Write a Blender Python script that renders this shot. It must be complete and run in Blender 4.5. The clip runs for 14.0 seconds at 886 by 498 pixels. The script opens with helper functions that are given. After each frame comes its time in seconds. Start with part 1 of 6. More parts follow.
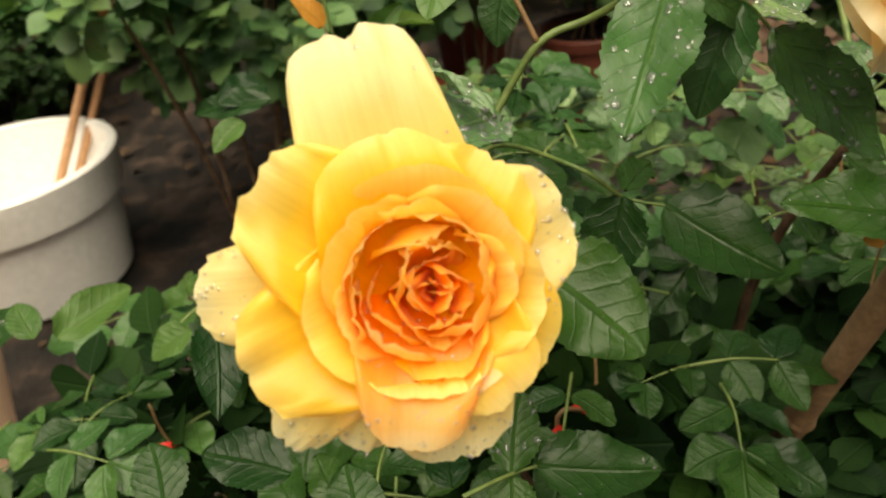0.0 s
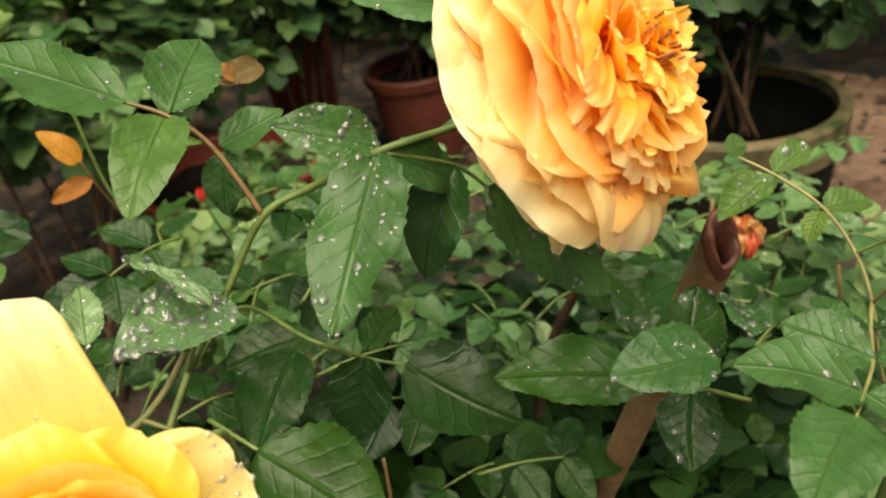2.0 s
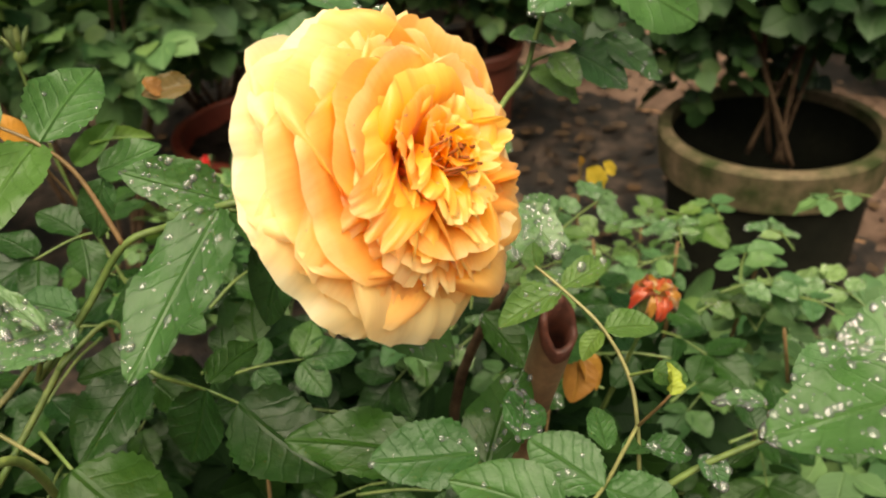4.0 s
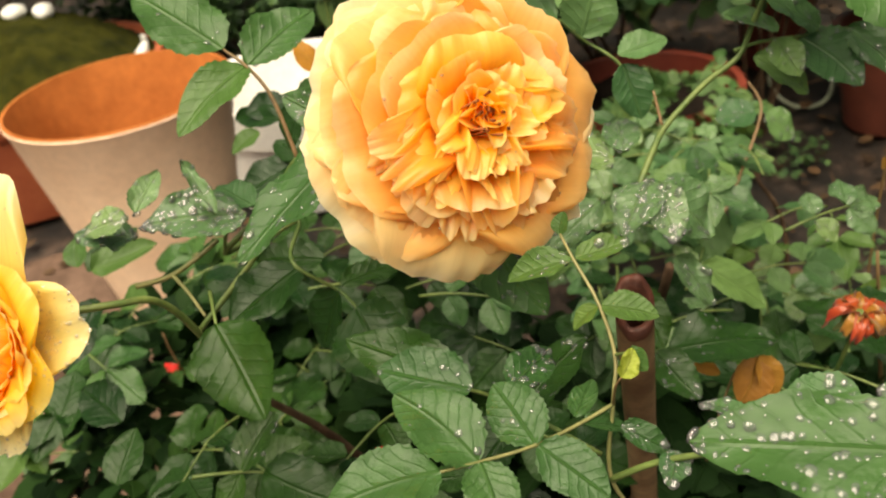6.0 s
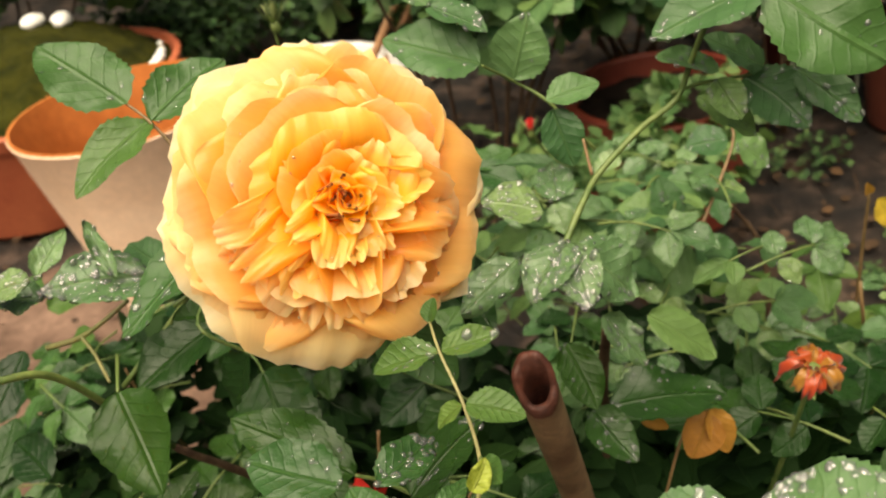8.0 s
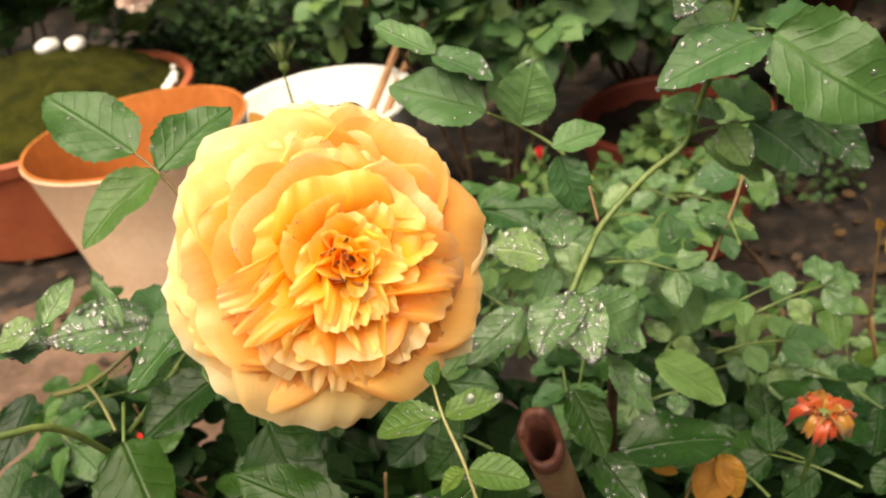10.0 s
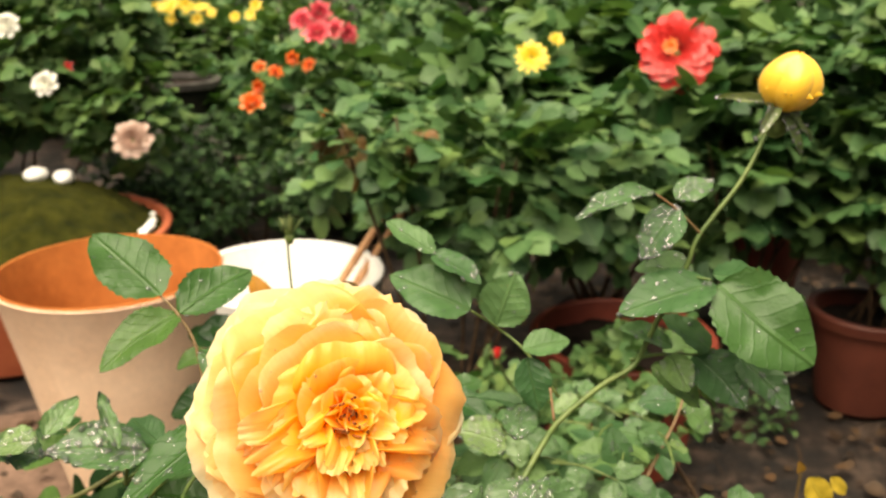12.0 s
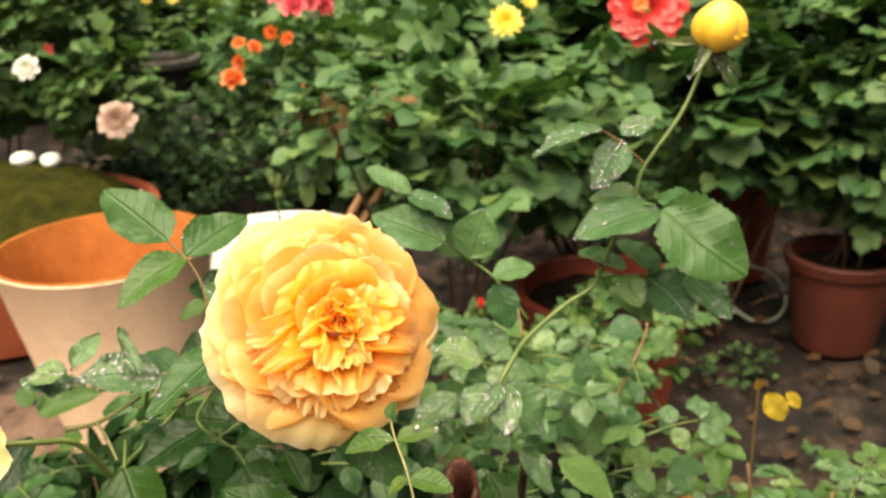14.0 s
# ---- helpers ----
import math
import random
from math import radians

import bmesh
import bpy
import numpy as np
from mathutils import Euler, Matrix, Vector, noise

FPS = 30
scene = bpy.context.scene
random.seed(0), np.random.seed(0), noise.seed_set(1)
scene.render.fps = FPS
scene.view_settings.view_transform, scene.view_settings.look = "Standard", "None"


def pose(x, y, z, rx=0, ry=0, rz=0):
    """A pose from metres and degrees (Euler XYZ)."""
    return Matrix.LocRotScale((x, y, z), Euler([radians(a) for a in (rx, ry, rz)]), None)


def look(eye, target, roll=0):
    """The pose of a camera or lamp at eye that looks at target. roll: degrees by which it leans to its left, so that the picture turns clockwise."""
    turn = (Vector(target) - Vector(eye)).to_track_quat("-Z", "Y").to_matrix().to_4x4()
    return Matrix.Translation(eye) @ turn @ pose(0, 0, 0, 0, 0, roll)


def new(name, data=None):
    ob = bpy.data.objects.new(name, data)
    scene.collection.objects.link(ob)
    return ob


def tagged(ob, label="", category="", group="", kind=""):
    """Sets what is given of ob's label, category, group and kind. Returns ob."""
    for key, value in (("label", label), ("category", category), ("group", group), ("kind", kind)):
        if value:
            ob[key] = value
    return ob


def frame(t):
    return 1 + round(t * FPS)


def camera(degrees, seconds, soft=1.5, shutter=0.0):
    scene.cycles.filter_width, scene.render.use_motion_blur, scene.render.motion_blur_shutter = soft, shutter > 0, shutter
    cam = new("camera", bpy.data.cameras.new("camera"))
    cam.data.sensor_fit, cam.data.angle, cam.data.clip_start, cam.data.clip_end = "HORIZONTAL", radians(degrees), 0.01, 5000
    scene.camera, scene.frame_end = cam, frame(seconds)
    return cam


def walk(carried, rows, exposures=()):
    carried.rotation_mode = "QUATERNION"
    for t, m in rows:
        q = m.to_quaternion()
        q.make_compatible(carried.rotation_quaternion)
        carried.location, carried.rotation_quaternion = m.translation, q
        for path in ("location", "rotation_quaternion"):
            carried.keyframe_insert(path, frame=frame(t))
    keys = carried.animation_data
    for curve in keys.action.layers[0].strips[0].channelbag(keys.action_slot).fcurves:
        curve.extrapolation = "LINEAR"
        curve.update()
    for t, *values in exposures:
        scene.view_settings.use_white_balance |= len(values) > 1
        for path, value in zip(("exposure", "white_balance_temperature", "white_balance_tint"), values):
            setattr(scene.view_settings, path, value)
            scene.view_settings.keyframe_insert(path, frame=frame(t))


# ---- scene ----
cam = camera(52.59, 14.0, soft=2.0)
PATH = [
    (0, (-0.25048, -0.10123, 1.22155), (59.064, 7.836, -26.81)),
    (0.5, (-0.24511, -0.10624, 1.21851), (58.983, 8.113, -28.097)),
    (1, (-0.22863, -0.09746, 1.23392), (59.365, 9.493, -32.484)),
    (1.5, (-0.21381, -0.09778, 1.24413), (59.967, 8.936, -36.061)),
    (2, (-0.1851, -0.10431, 1.26268), (59.163, 8.289, -37.363)),
    (2.5, (-0.1651, -0.1118, 1.27682), (58.874, 6.952, -38.765)),
    (3, (-0.15748, -0.12026, 1.29248), (58.822, 5.002, -38.201)),
    (3.2, (-0.15314, -0.12624, 1.29405), (58.229, 4.769, -37.674)),
    (5.3, (-0.00613, -0.1965, 1.29566), (57.415, 4.244, -10.827)),
    (5.5, (0.00116, -0.20603, 1.29732), (57.444, 5.268, -8.166)),
    (6, (0.01168, -0.2154, 1.29653), (57.874, 7.511, -2.826)),
    (6.5, (0.02293, -0.21949, 1.30078), (57.766, 8.059, -1.13)),
    (7, (0.05179, -0.20116, 1.3016), (58.149, 8.523, -1.361)),
    (7.2, (0.06129, -0.19826, 1.3061), (57.736, 8.315, -0.974)),
    (9.3, (0.07908, -0.157, 1.30001), (57.823, 10.48, -1.697)),
    (9.5, (0.07693, -0.1598, 1.304), (57.97, 10.32, -1.429)),
    (10, (0.07977, -0.17336, 1.31631), (58.956, 9.488, -0.578)),
    (10.5, (0.08016, -0.18875, 1.33196), (61.825, 6.243, 0.469)),
    (11, (0.07763, -0.2058, 1.34352), (65.317, 2.82, 0.67)),
    (11.5, (0.0732, -0.2146, 1.34493), (68.951, 0.768, 0.813)),
    (12, (0.06305, -0.23429, 1.34448), (71.091, -0.148, 0.379)),
    (12.5, (0.05998, -0.25836, 1.3407), (71.516, -0.0, 0.007)),
    (13, (0.06487, -0.28251, 1.33871), (70.935, 0.752, -0.523)),
    (13.5, (0.06996, -0.29003, 1.34155), (69.741, 1.503, -0.903)),
    (14, (0.07144, -0.3022, 1.34599), (69.186, 2.048, -1.198)),
]
cam.data.dof.use_dof = True
cam.data.dof.focus_distance = 0.33
cam.data.dof.aperture_fstop = 18.0
walk(cam, [(t, pose(*eye, *turn)) for t, eye, turn in PATH], [(0, 0.85, 7900, 5), (1.5, 0.98, 7800, 3), (3, 1.05, 7800, 4), (6.5, 0.95, 7900, 7), (9.5, 1.1, 7900, 9), (12, 1.17, 7900, 8), (14, 1.3, 7900, 8)])

# ---------------------------------------------------------------- light
world = bpy.data.worlds.new("overcast_sky")
scene.world = world
world.use_nodes = True
sky = world.node_tree.nodes.new("ShaderNodeTexSky")
sky.sky_type = 'NISHITA'
sky.sun_disc = False
sky.sun_elevation = radians(70)
sky.sun_rotation = radians(202)
sky.air_density = 1.0
sky.dust_density = 7.0
sky.ozone_density = 0.5
world.node_tree.links.new(sky.outputs[0], world.node_tree.nodes["Background"].inputs[0])
world.node_tree.nodes["Background"].inputs[1].default_value = 0.034
sun_data = bpy.data.lights.new("sun", 'SUN')
sun_data.energy = 4.2
sun_data.angle = radians(75)
sun_data.color = (1.0, 0.95, 0.87)
sun = new("sun", sun_data)
sun.matrix_world = look((-0.65, -1.6, 4.7), (0, 0, 0))

V = Vector
WORLD = {}


# ---------------------------------------------------------------- mesh helpers
def thing(name, at, label, category, group="", kind=""):
    """An Empty at the base of a thing, to parent its parts."""
    ob = new(name)
    ob.empty_display_size = 0.02
    ob.matrix_basis = Matrix.Translation(at)
    WORLD[ob] = Matrix.Translation(at)
    return tagged(ob, label, category, group, kind)


def hang(ob, parent, m=None):
    """Puts ob under parent, at the world pose m."""
    m = m or Matrix()
    ob.parent = parent
    ob.matrix_parent_inverse = WORLD[parent].inverted()
    ob.matrix_basis = m
    WORLD[ob] = m
    return ob


def mesh_of(name, bm, material, smooth=True):
    me = bpy.data.meshes.new(name)
    bm.to_mesh(me)
    bm.free()
    if material:
        me.materials.append(material)
    if smooth:
        me.shade_smooth()
    return me


def part(name, bm, material, parent, label="", m=None, smooth=True, kind=""):
    me = bm if isinstance(bm, bpy.types.Mesh) else mesh_of(name, bm, material, smooth)
    return tagged(hang(new(name, me), parent, m), label, kind=kind)


def solo(name, bm, material, label, category, group="", kind="", m=None, smooth=True):
    me = bm if isinstance(bm, bpy.types.Mesh) else mesh_of(name, bm, material, smooth)
    ob = new(name, me)
    ob.matrix_basis = m or Matrix()
    WORLD[ob] = m or Matrix()
    return tagged(ob, label, category, group, kind)


def from_arrays(name, verts, faces, material, uvs=None, smooth=True):
    """A mesh from numpy arrays: verts (n, 3), faces (m, k)."""
    me = bpy.data.meshes.new(name)
    verts = np.asarray(verts, np.float32)
    faces = np.asarray(faces, np.int32)
    m, k = faces.shape
    me.vertices.add(len(verts))
    me.vertices.foreach_set("co", verts.ravel())
    me.loops.add(m * k)
    me.loops.foreach_set("vertex_index", faces.ravel())
    me.polygons.add(m)
    me.polygons.foreach_set("loop_start", np.arange(0, m * k, k, dtype=np.int32))
    me.update(calc_edges=True)
    if uvs is not None:
        layer = me.uv_layers.new(name="UVMap")
        layer.data.foreach_set("uv", np.asarray(uvs, np.float32)[faces.ravel()].ravel())
    me.materials.append(material)
    if smooth:
        me.shade_smooth()
    return me


def grid_faces(nu, nv):
    i, j = np.meshgrid(np.arange(nu - 1), np.arange(nv - 1), indexing="ij")
    a = (i * nv + j).ravel()
    return np.stack([a, a + nv, a + nv + 1, a + 1], 1)


def tube(points, radii, sides=8):
    """A bmesh round a smoothed line of points, with a radius at each."""
    pts = [V(p) for p in points]
    line, rad = [], []
    steps = 6
    for i in range(len(pts) - 1):
        p0, p1, p2, p3 = pts[max(i - 1, 0)], pts[i], pts[i + 1], pts[min(i + 2, len(pts) - 1)]
        for k in range(steps + (i == len(pts) - 2)):
            t = k / steps
            line.append(0.5 * (2 * p1 + (p2 - p0) * t + (2 * p0 - 5 * p1 + 4 * p2 - p3) * t * t + (3 * p1 - p0 - 3 * p2 + p3) * t ** 3))
            rad.append(radii[i] + (radii[i + 1] - radii[i]) * t)
    bm = bmesh.new()
    rings = []
    side = None
    for i, p in enumerate(line):
        along = (line[min(i + 1, len(line) - 1)] - line[max(i - 1, 0)]).normalized()
        if side is None:
            side = along.orthogonal().normalized()
        side = (side - along * side.dot(along)).normalized()
        other = along.cross(side)
        rings.append([bm.verts.new(p + rad[i] * (math.cos(a) * side + math.sin(a) * other))
                      for a in (2 * math.pi * s / sides for s in range(sides))])
    for a, b in zip(rings, rings[1:]):
        for s in range(sides):
            bm.faces.new((a[s], a[(s + 1) % sides], b[(s + 1) % sides], b[s]))
    bm.faces.new(rings[0][::-1])
    bm.faces.new(rings[-1])
    return bm


def lathe(profile, sides=64, wobble=0.0, closed=True):
    """A bmesh turned round z from a profile of (radius, height), outside first."""
    bm = bmesh.new()
    rings = []
    for r, z in profile:
        ring = []
        for s in range(sides):
            a = 2 * math.pi * s / sides
            k = 1 + wobble * noise.noise(V((math.cos(a) * 1.3, math.sin(a) * 1.3, z * 3)))
            ring.append(bm.verts.new((r * k * math.cos(a), r * k * math.sin(a), z)))
        rings.append(ring)
    for a, b in zip(rings, rings[1:]):
        for s in range(sides):
            bm.faces.new((a[s], a[(s + 1) % sides], b[(s + 1) % sides], b[s]))
    if closed:
        bm.faces.new(rings[0][::-1])
        bm.faces.new(rings[-1])
    return bm


# ---------------------------------------------------------------- materials
def surface(name):
    m = bpy.data.materials.new(name)
    m.use_nodes = True
    nt = m.node_tree
    return m, nt, nt.nodes["Principled BSDF"], nt.nodes["Material Output"]


def link(nt, a, b):
    nt.links.new(a, b)


def noise_node(nt, scale, detail=4.0, rough=0.55, coords="Object"):
    tex = nt.nodes.new("ShaderNodeTexNoise")
    tex.inputs["Scale"].default_value = scale
    tex.inputs["Detail"].default_value = detail
    tex.inputs["Roughness"].default_value = rough
    co = nt.nodes.new("ShaderNodeTexCoord")
    link(nt, co.outputs[coords], tex.inputs["Vector"])
    return tex


def ramp_node(nt, source, stops):
    r = nt.nodes.new("ShaderNodeValToRGB")
    els = r.color_ramp.elements
    while len(els) < len(stops):
        els.new(0.5)
    for e, (p, c) in zip(els, stops):
        e.position = p
        e.color = (*c, 1)
    link(nt, source, r.inputs[0])
    return r


def mix_node(nt, mode, fac, a, b):
    mx = nt.nodes.new("ShaderNodeMix")
    mx.data_type = 'RGBA'
    mx.blend_type = mode
    if isinstance(fac, float):
        mx.inputs[0].default_value = fac
    else:
        link(nt, fac, mx.inputs[0])
    for s, v in ((6, a), (7, b)):
        if isinstance(v, tuple):
            mx.inputs[s].default_value = (*v, 1)
        else:
            link(nt, v, mx.inputs[s])
    return mx.outputs[2]


def math_node(nt, op, a, b=0.0, c=0.0):
    n = nt.nodes.new("ShaderNodeMath")
    n.operation = op
    for s, v in ((0, a), (1, b), (2, c)):
        if isinstance(v, (int, float)):
            n.inputs[s].default_value = v
        else:
            link(nt, v, n.inputs[s])
    return n.outputs[0]


def bump_node(nt, height, strength, distance):
    b = nt.nodes.new("ShaderNodeBump")
    b.inputs["Strength"].default_value = strength
    b.inputs["Distance"].default_value = distance
    link(nt, height, b.inputs["Height"])
    return b.outputs[0]


def rough_material(name, stops, scale, rough=0.8, bump=0.3, depth=0.01, fine=None, coords="Object", speckle=0.7):
    """An uneven matt surface: colours over coarse noise, broken by fine noise, with relief."""
    m, nt, b, out = surface(name)
    big = noise_node(nt, scale, 5.0, 0.6, coords)
    small = noise_node(nt, fine or scale * 9, 6.0, 0.65, coords)
    base = ramp_node(nt, big.outputs[0], stops)
    speck = ramp_node(nt, small.outputs[0], [(0.3, (0.55, 0.55, 0.55)), (0.7, (1.25, 1.25, 1.25))])
    link(nt, mix_node(nt, 'MULTIPLY', speckle, base.outputs[0], speck.outputs[0]), b.inputs["Base Color"])
    b.inputs["Roughness"].default_value = rough
    b.inputs["Specular IOR Level"].default_value = 0.12 if rough > 0.7 else 0.45
    link(nt, bump_node(nt, small.outputs[0], bump, depth), b.inputs["Normal"])
    return m


def leaf_material(name, dark, light, rough=0.42, clear=0.12, spread=0.5, island=False, gleam=0.25):
    """A leaf blade with a pale midrib and groove-dark side veins, uneven green and a little light coming through."""
    m, nt, b, out = surface(name)
    uv = nt.nodes.new("ShaderNodeUVMap")
    sep = nt.nodes.new("ShaderNodeSeparateXYZ")
    link(nt, uv.outputs[0], sep.inputs[0])
    across = math_node(nt, 'ABSOLUTE', math_node(nt, 'SUBTRACT', sep.outputs[0], 0.5))
    mid = math_node(nt, 'SUBTRACT', 1.0, math_node(nt, 'MULTIPLY', across, 26.0))
    mid = math_node(nt, 'MAXIMUM', mid, 0.0)
    slant = math_node(nt, 'SUBTRACT', sep.outputs[1], math_node(nt, 'MULTIPLY', across, 0.62))
    drift = noise_node(nt, 2.5, 2.0, 0.5, "UV")
    slant = math_node(nt, 'ADD', slant, math_node(nt, 'MULTIPLY', drift.outputs[0], 0.16))
    wave = math_node(nt, 'SINE', math_node(nt, 'MULTIPLY', slant, 44.0))
    vein = math_node(nt, 'POWER', math_node(nt, 'MAXIMUM', wave, 0.0), 7.0)
    if island:
        geo = nt.nodes.new("ShaderNodeNewGeometry")
        chance = geo.outputs["Random Per Island"]
    else:
        info = nt.nodes.new("ShaderNodeObjectInfo")
        chance = info.outputs["Random"]
    tone = ramp_node(nt, chance, [(0.0, dark), (0.75, light), (1.0, (light[0] * 1.25, light[1] * 1.12, light[2] * 0.9))])
    blotch = noise_node(nt, 3.0 if not island else 30.0, 4.0, 0.6, "UV" if not island else "Object")
    shade = ramp_node(nt, blotch.outputs[0], [(0.3, (0.6, 0.62, 0.6)), (0.7, (1.2, 1.2, 1.15))])
    col = mix_node(nt, 'MULTIPLY', spread, tone.outputs[0], shade.outputs[0])
    # Side veins darkened in colour for the shade in their grooves.
    col = mix_node(nt, 'MULTIPLY', math_node(nt, 'MULTIPLY', vein, 0.2), col, (0.55, 0.6, 0.5))
    pale = (min(light[0] * 2.2, 0.4), min(light[1] * 1.7, 0.45), min(light[2] * 1.8, 0.3))
    col = mix_node(nt, 'MIX', math_node(nt, 'MULTIPLY', mid, 0.14), col, pale)
    link(nt, col, b.inputs["Base Color"])
    wet = noise_node(nt, 5.0, 3.0, 0.5, "UV" if not island else "Object")
    gloss = ramp_node(nt, wet.outputs[0], [(0.35, (rough - 0.1,) * 3), (0.65, (rough + 0.14,) * 3)])
    link(nt, gloss.outputs[0], b.inputs["Roughness"])
    b.inputs["Specular IOR Level"].default_value = gleam
    height = math_node(nt, 'SUBTRACT', math_node(nt, 'MULTIPLY', blotch.outputs[0], 0.5), math_node(nt, 'MAXIMUM', mid, math_node(nt, 'MULTIPLY', vein, 0.2)))
    quilt = noise_node(nt, 13.0 if not island else 120.0, 2.0, 0.5, "UV" if not island else "Object")
    height = math_node(nt, 'ADD', height, math_node(nt, 'MULTIPLY', quilt.outputs[0], 0.5))
    height = math_node(nt, 'SUBTRACT', height, math_node(nt, 'MULTIPLY', wave, 0.03))
    link(nt, bump_node(nt, height, 0.65, 0.0012), b.inputs["Normal"])
    back = nt.nodes.new("ShaderNodeBsdfTranslucent")
    link(nt, mix_node(nt, 'MULTIPLY', 1.0, col, (1.6, 1.9, 0.9)), back.inputs[0])
    mx = nt.nodes.new("ShaderNodeMixShader")
    mx.inputs[0].default_value = clear
    link(nt, b.outputs[0], mx.inputs[1])
    link(nt, back.outputs[0], mx.inputs[2])
    link(nt, mx.outputs[0], out.inputs[0])
    return m


def petal_material(name, base, body, rim, clear=0.32):
    """A petal, deepest in colour at its base and palest at its rim, with fine ribs along it."""
    m, nt, b, out = surface(name)
    uv = nt.nodes.new("ShaderNodeUVMap")
    sep = nt.nodes.new("ShaderNodeSeparateXYZ")
    link(nt, uv.outputs[0], sep.inputs[0])
    info = nt.nodes.new("ShaderNodeObjectInfo")
    cloud = noise_node(nt, 2.5, 4.0, 0.6, "UV")
    where = math_node(nt, 'ADD', sep.outputs[1], math_node(nt, 'MULTIPLY', math_node(nt, 'SUBTRACT', cloud.outputs[0], 0.5), 0.28))
    where = math_node(nt, 'ADD', where, math_node(nt, 'MULTIPLY', math_node(nt, 'SUBTRACT', info.outputs["Random"], 0.5), 0.12))
    # Pigment gradient; shade between petals and light on rims are painted into it.
    side = math_node(nt, 'MULTIPLY', math_node(nt, 'ABSOLUTE', math_node(nt, 'SUBTRACT', sep.outputs[0], 0.5)), 2.0)
    where = math_node(nt, 'ADD', where, math_node(nt, 'MULTIPLY', math_node(nt, 'MULTIPLY', math_node(nt, 'POWER', side, 5.0), sep.outputs[1]), 0.3))
    tone = ramp_node(nt, where, [(0.12, base), (0.68, body), (0.9, tuple(0.6 * p + 0.4 * q for p, q in zip(body, rim))), (1.0, rim)])
    ribs = nt.nodes.new("ShaderNodeTexNoise")
    ribs.inputs["Scale"].default_value = 1.0
    ribs.inputs["Detail"].default_value = 5.0
    mp = nt.nodes.new("ShaderNodeMapping")
    mp.inputs["Scale"].default_value = (34, 2.2, 1)
    link(nt, uv.outputs[0], mp.inputs[0])
    link(nt, mp.outputs[0], ribs.inputs["Vector"])
    fleck = ramp_node(nt, ribs.outputs[0], [(0.3, (0.92, 0.9, 0.86)), (0.7, (1.04, 1.05, 1.08))])
    col = mix_node(nt, 'MULTIPLY', 0.6, tone.outputs[0], fleck.outputs[0])
    link(nt, col, b.inputs["Base Color"])
    b.inputs["Roughness"].default_value = 0.36
    b.inputs["Specular IOR Level"].default_value = 0.4
    b.inputs["Coat Weight"].default_value = 0.45
    b.inputs["Coat Roughness"].default_value = 0.18
    b.inputs["Sheen Weight"].default_value = 0.15
    link(nt, bump_node(nt, ribs.outputs[0], 0.25, 0.0008), b.inputs["Normal"])
    back = nt.nodes.new("ShaderNodeBsdfTranslucent")
    link(nt, col, back.inputs[0])
    mx = nt.nodes.new("ShaderNodeMixShader")
    mx.inputs[0].default_value = clear
    link(nt, b.outputs[0], mx.inputs[1])
    link(nt, back.outputs[0], mx.inputs[2])
    link(nt, mx.outputs[0], out.inputs[0])
    return m


def stem_material(name, low, high, rough=0.5):
    return rough_material(name, [(0.35, low), (0.65, high)], 45.0, rough, 0.25, 0.0006, fine=220.0)


# Darkened rose-leaf green: shade low in the bush is put into it.
LEAF = leaf_material("rose_leaf", (0.005, 0.023, 0.0045), (0.018, 0.052, 0.0095), 0.36, 0.07, gleam=0.24)
LEAF_DEWY = leaf_material("dewy_rose_leaf", (0.055, 0.12, 0.045), (0.11, 0.19, 0.08), 0.3, 0.12, gleam=0.4)
LEAF_MIDDLE = leaf_material("green_rose_leaf", (0.02, 0.062, 0.0165), (0.041, 0.098, 0.026), 0.34, 0.1, gleam=0.27)
LEAF_PALE = leaf_material("pale_rose_leaf", (0.032, 0.088, 0.03), (0.078, 0.155, 0.056), 0.40, 0.12)
LEAF_YOUNG = leaf_material("young_rose_leaf", (0.034, 0.085, 0.018), (0.068, 0.13, 0.03), 0.4, 0.2)
LEAF_LIME = leaf_material("lime_leaf", (0.24, 0.29, 0.04), (0.34, 0.36, 0.08), 0.35, 0.2)
LEAF_AUTUMN = leaf_material("turning_leaf", (0.26, 0.08, 0.018), (0.34, 0.17, 0.035), 0.45, 0.2)
LEAF_BRONZE = leaf_material("bronze_leaf", (0.0849, 0.0639, 0.019), (0.184, 0.0959, 0.0381), 0.42, 0.2)
LEAF_FAR = leaf_material("garden_leaf", (0.02, 0.07, 0.022), (0.088, 0.165, 0.062), 0.46, 0.12, 0.5, True)
# Darker copy of garden_leaf, with shade put into the green of whole shrubs.
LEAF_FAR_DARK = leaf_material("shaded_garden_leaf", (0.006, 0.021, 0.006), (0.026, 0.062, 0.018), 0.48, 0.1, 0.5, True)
# Near-black green: the shade inside the bush is put into this colour.
LEAF_SHADE = leaf_material("shade_dark_leaf", (0.003, 0.012, 0.003), (0.01, 0.03, 0.007), 0.6, 0.04, 0.5, True, 0.08)
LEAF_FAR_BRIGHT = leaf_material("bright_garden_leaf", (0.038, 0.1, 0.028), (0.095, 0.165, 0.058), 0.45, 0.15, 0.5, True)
PETAL_GOLD = petal_material("golden_petal", (1.0, 0.34, 0.008), (1.0, 0.58, 0.045), (1.0, 0.79, 0.3), 0.6)
PETAL_HEART = petal_material("orange_petal", (0.78, 0.1, 0.008), (1.0, 0.45, 0.025), (1.0, 0.7, 0.2), 0.55)
PETAL_CREAM = petal_material("cream_petal", (1.0, 0.6, 0.05), (1.0, 0.76, 0.24), (1.0, 0.88, 0.5), 0.55)
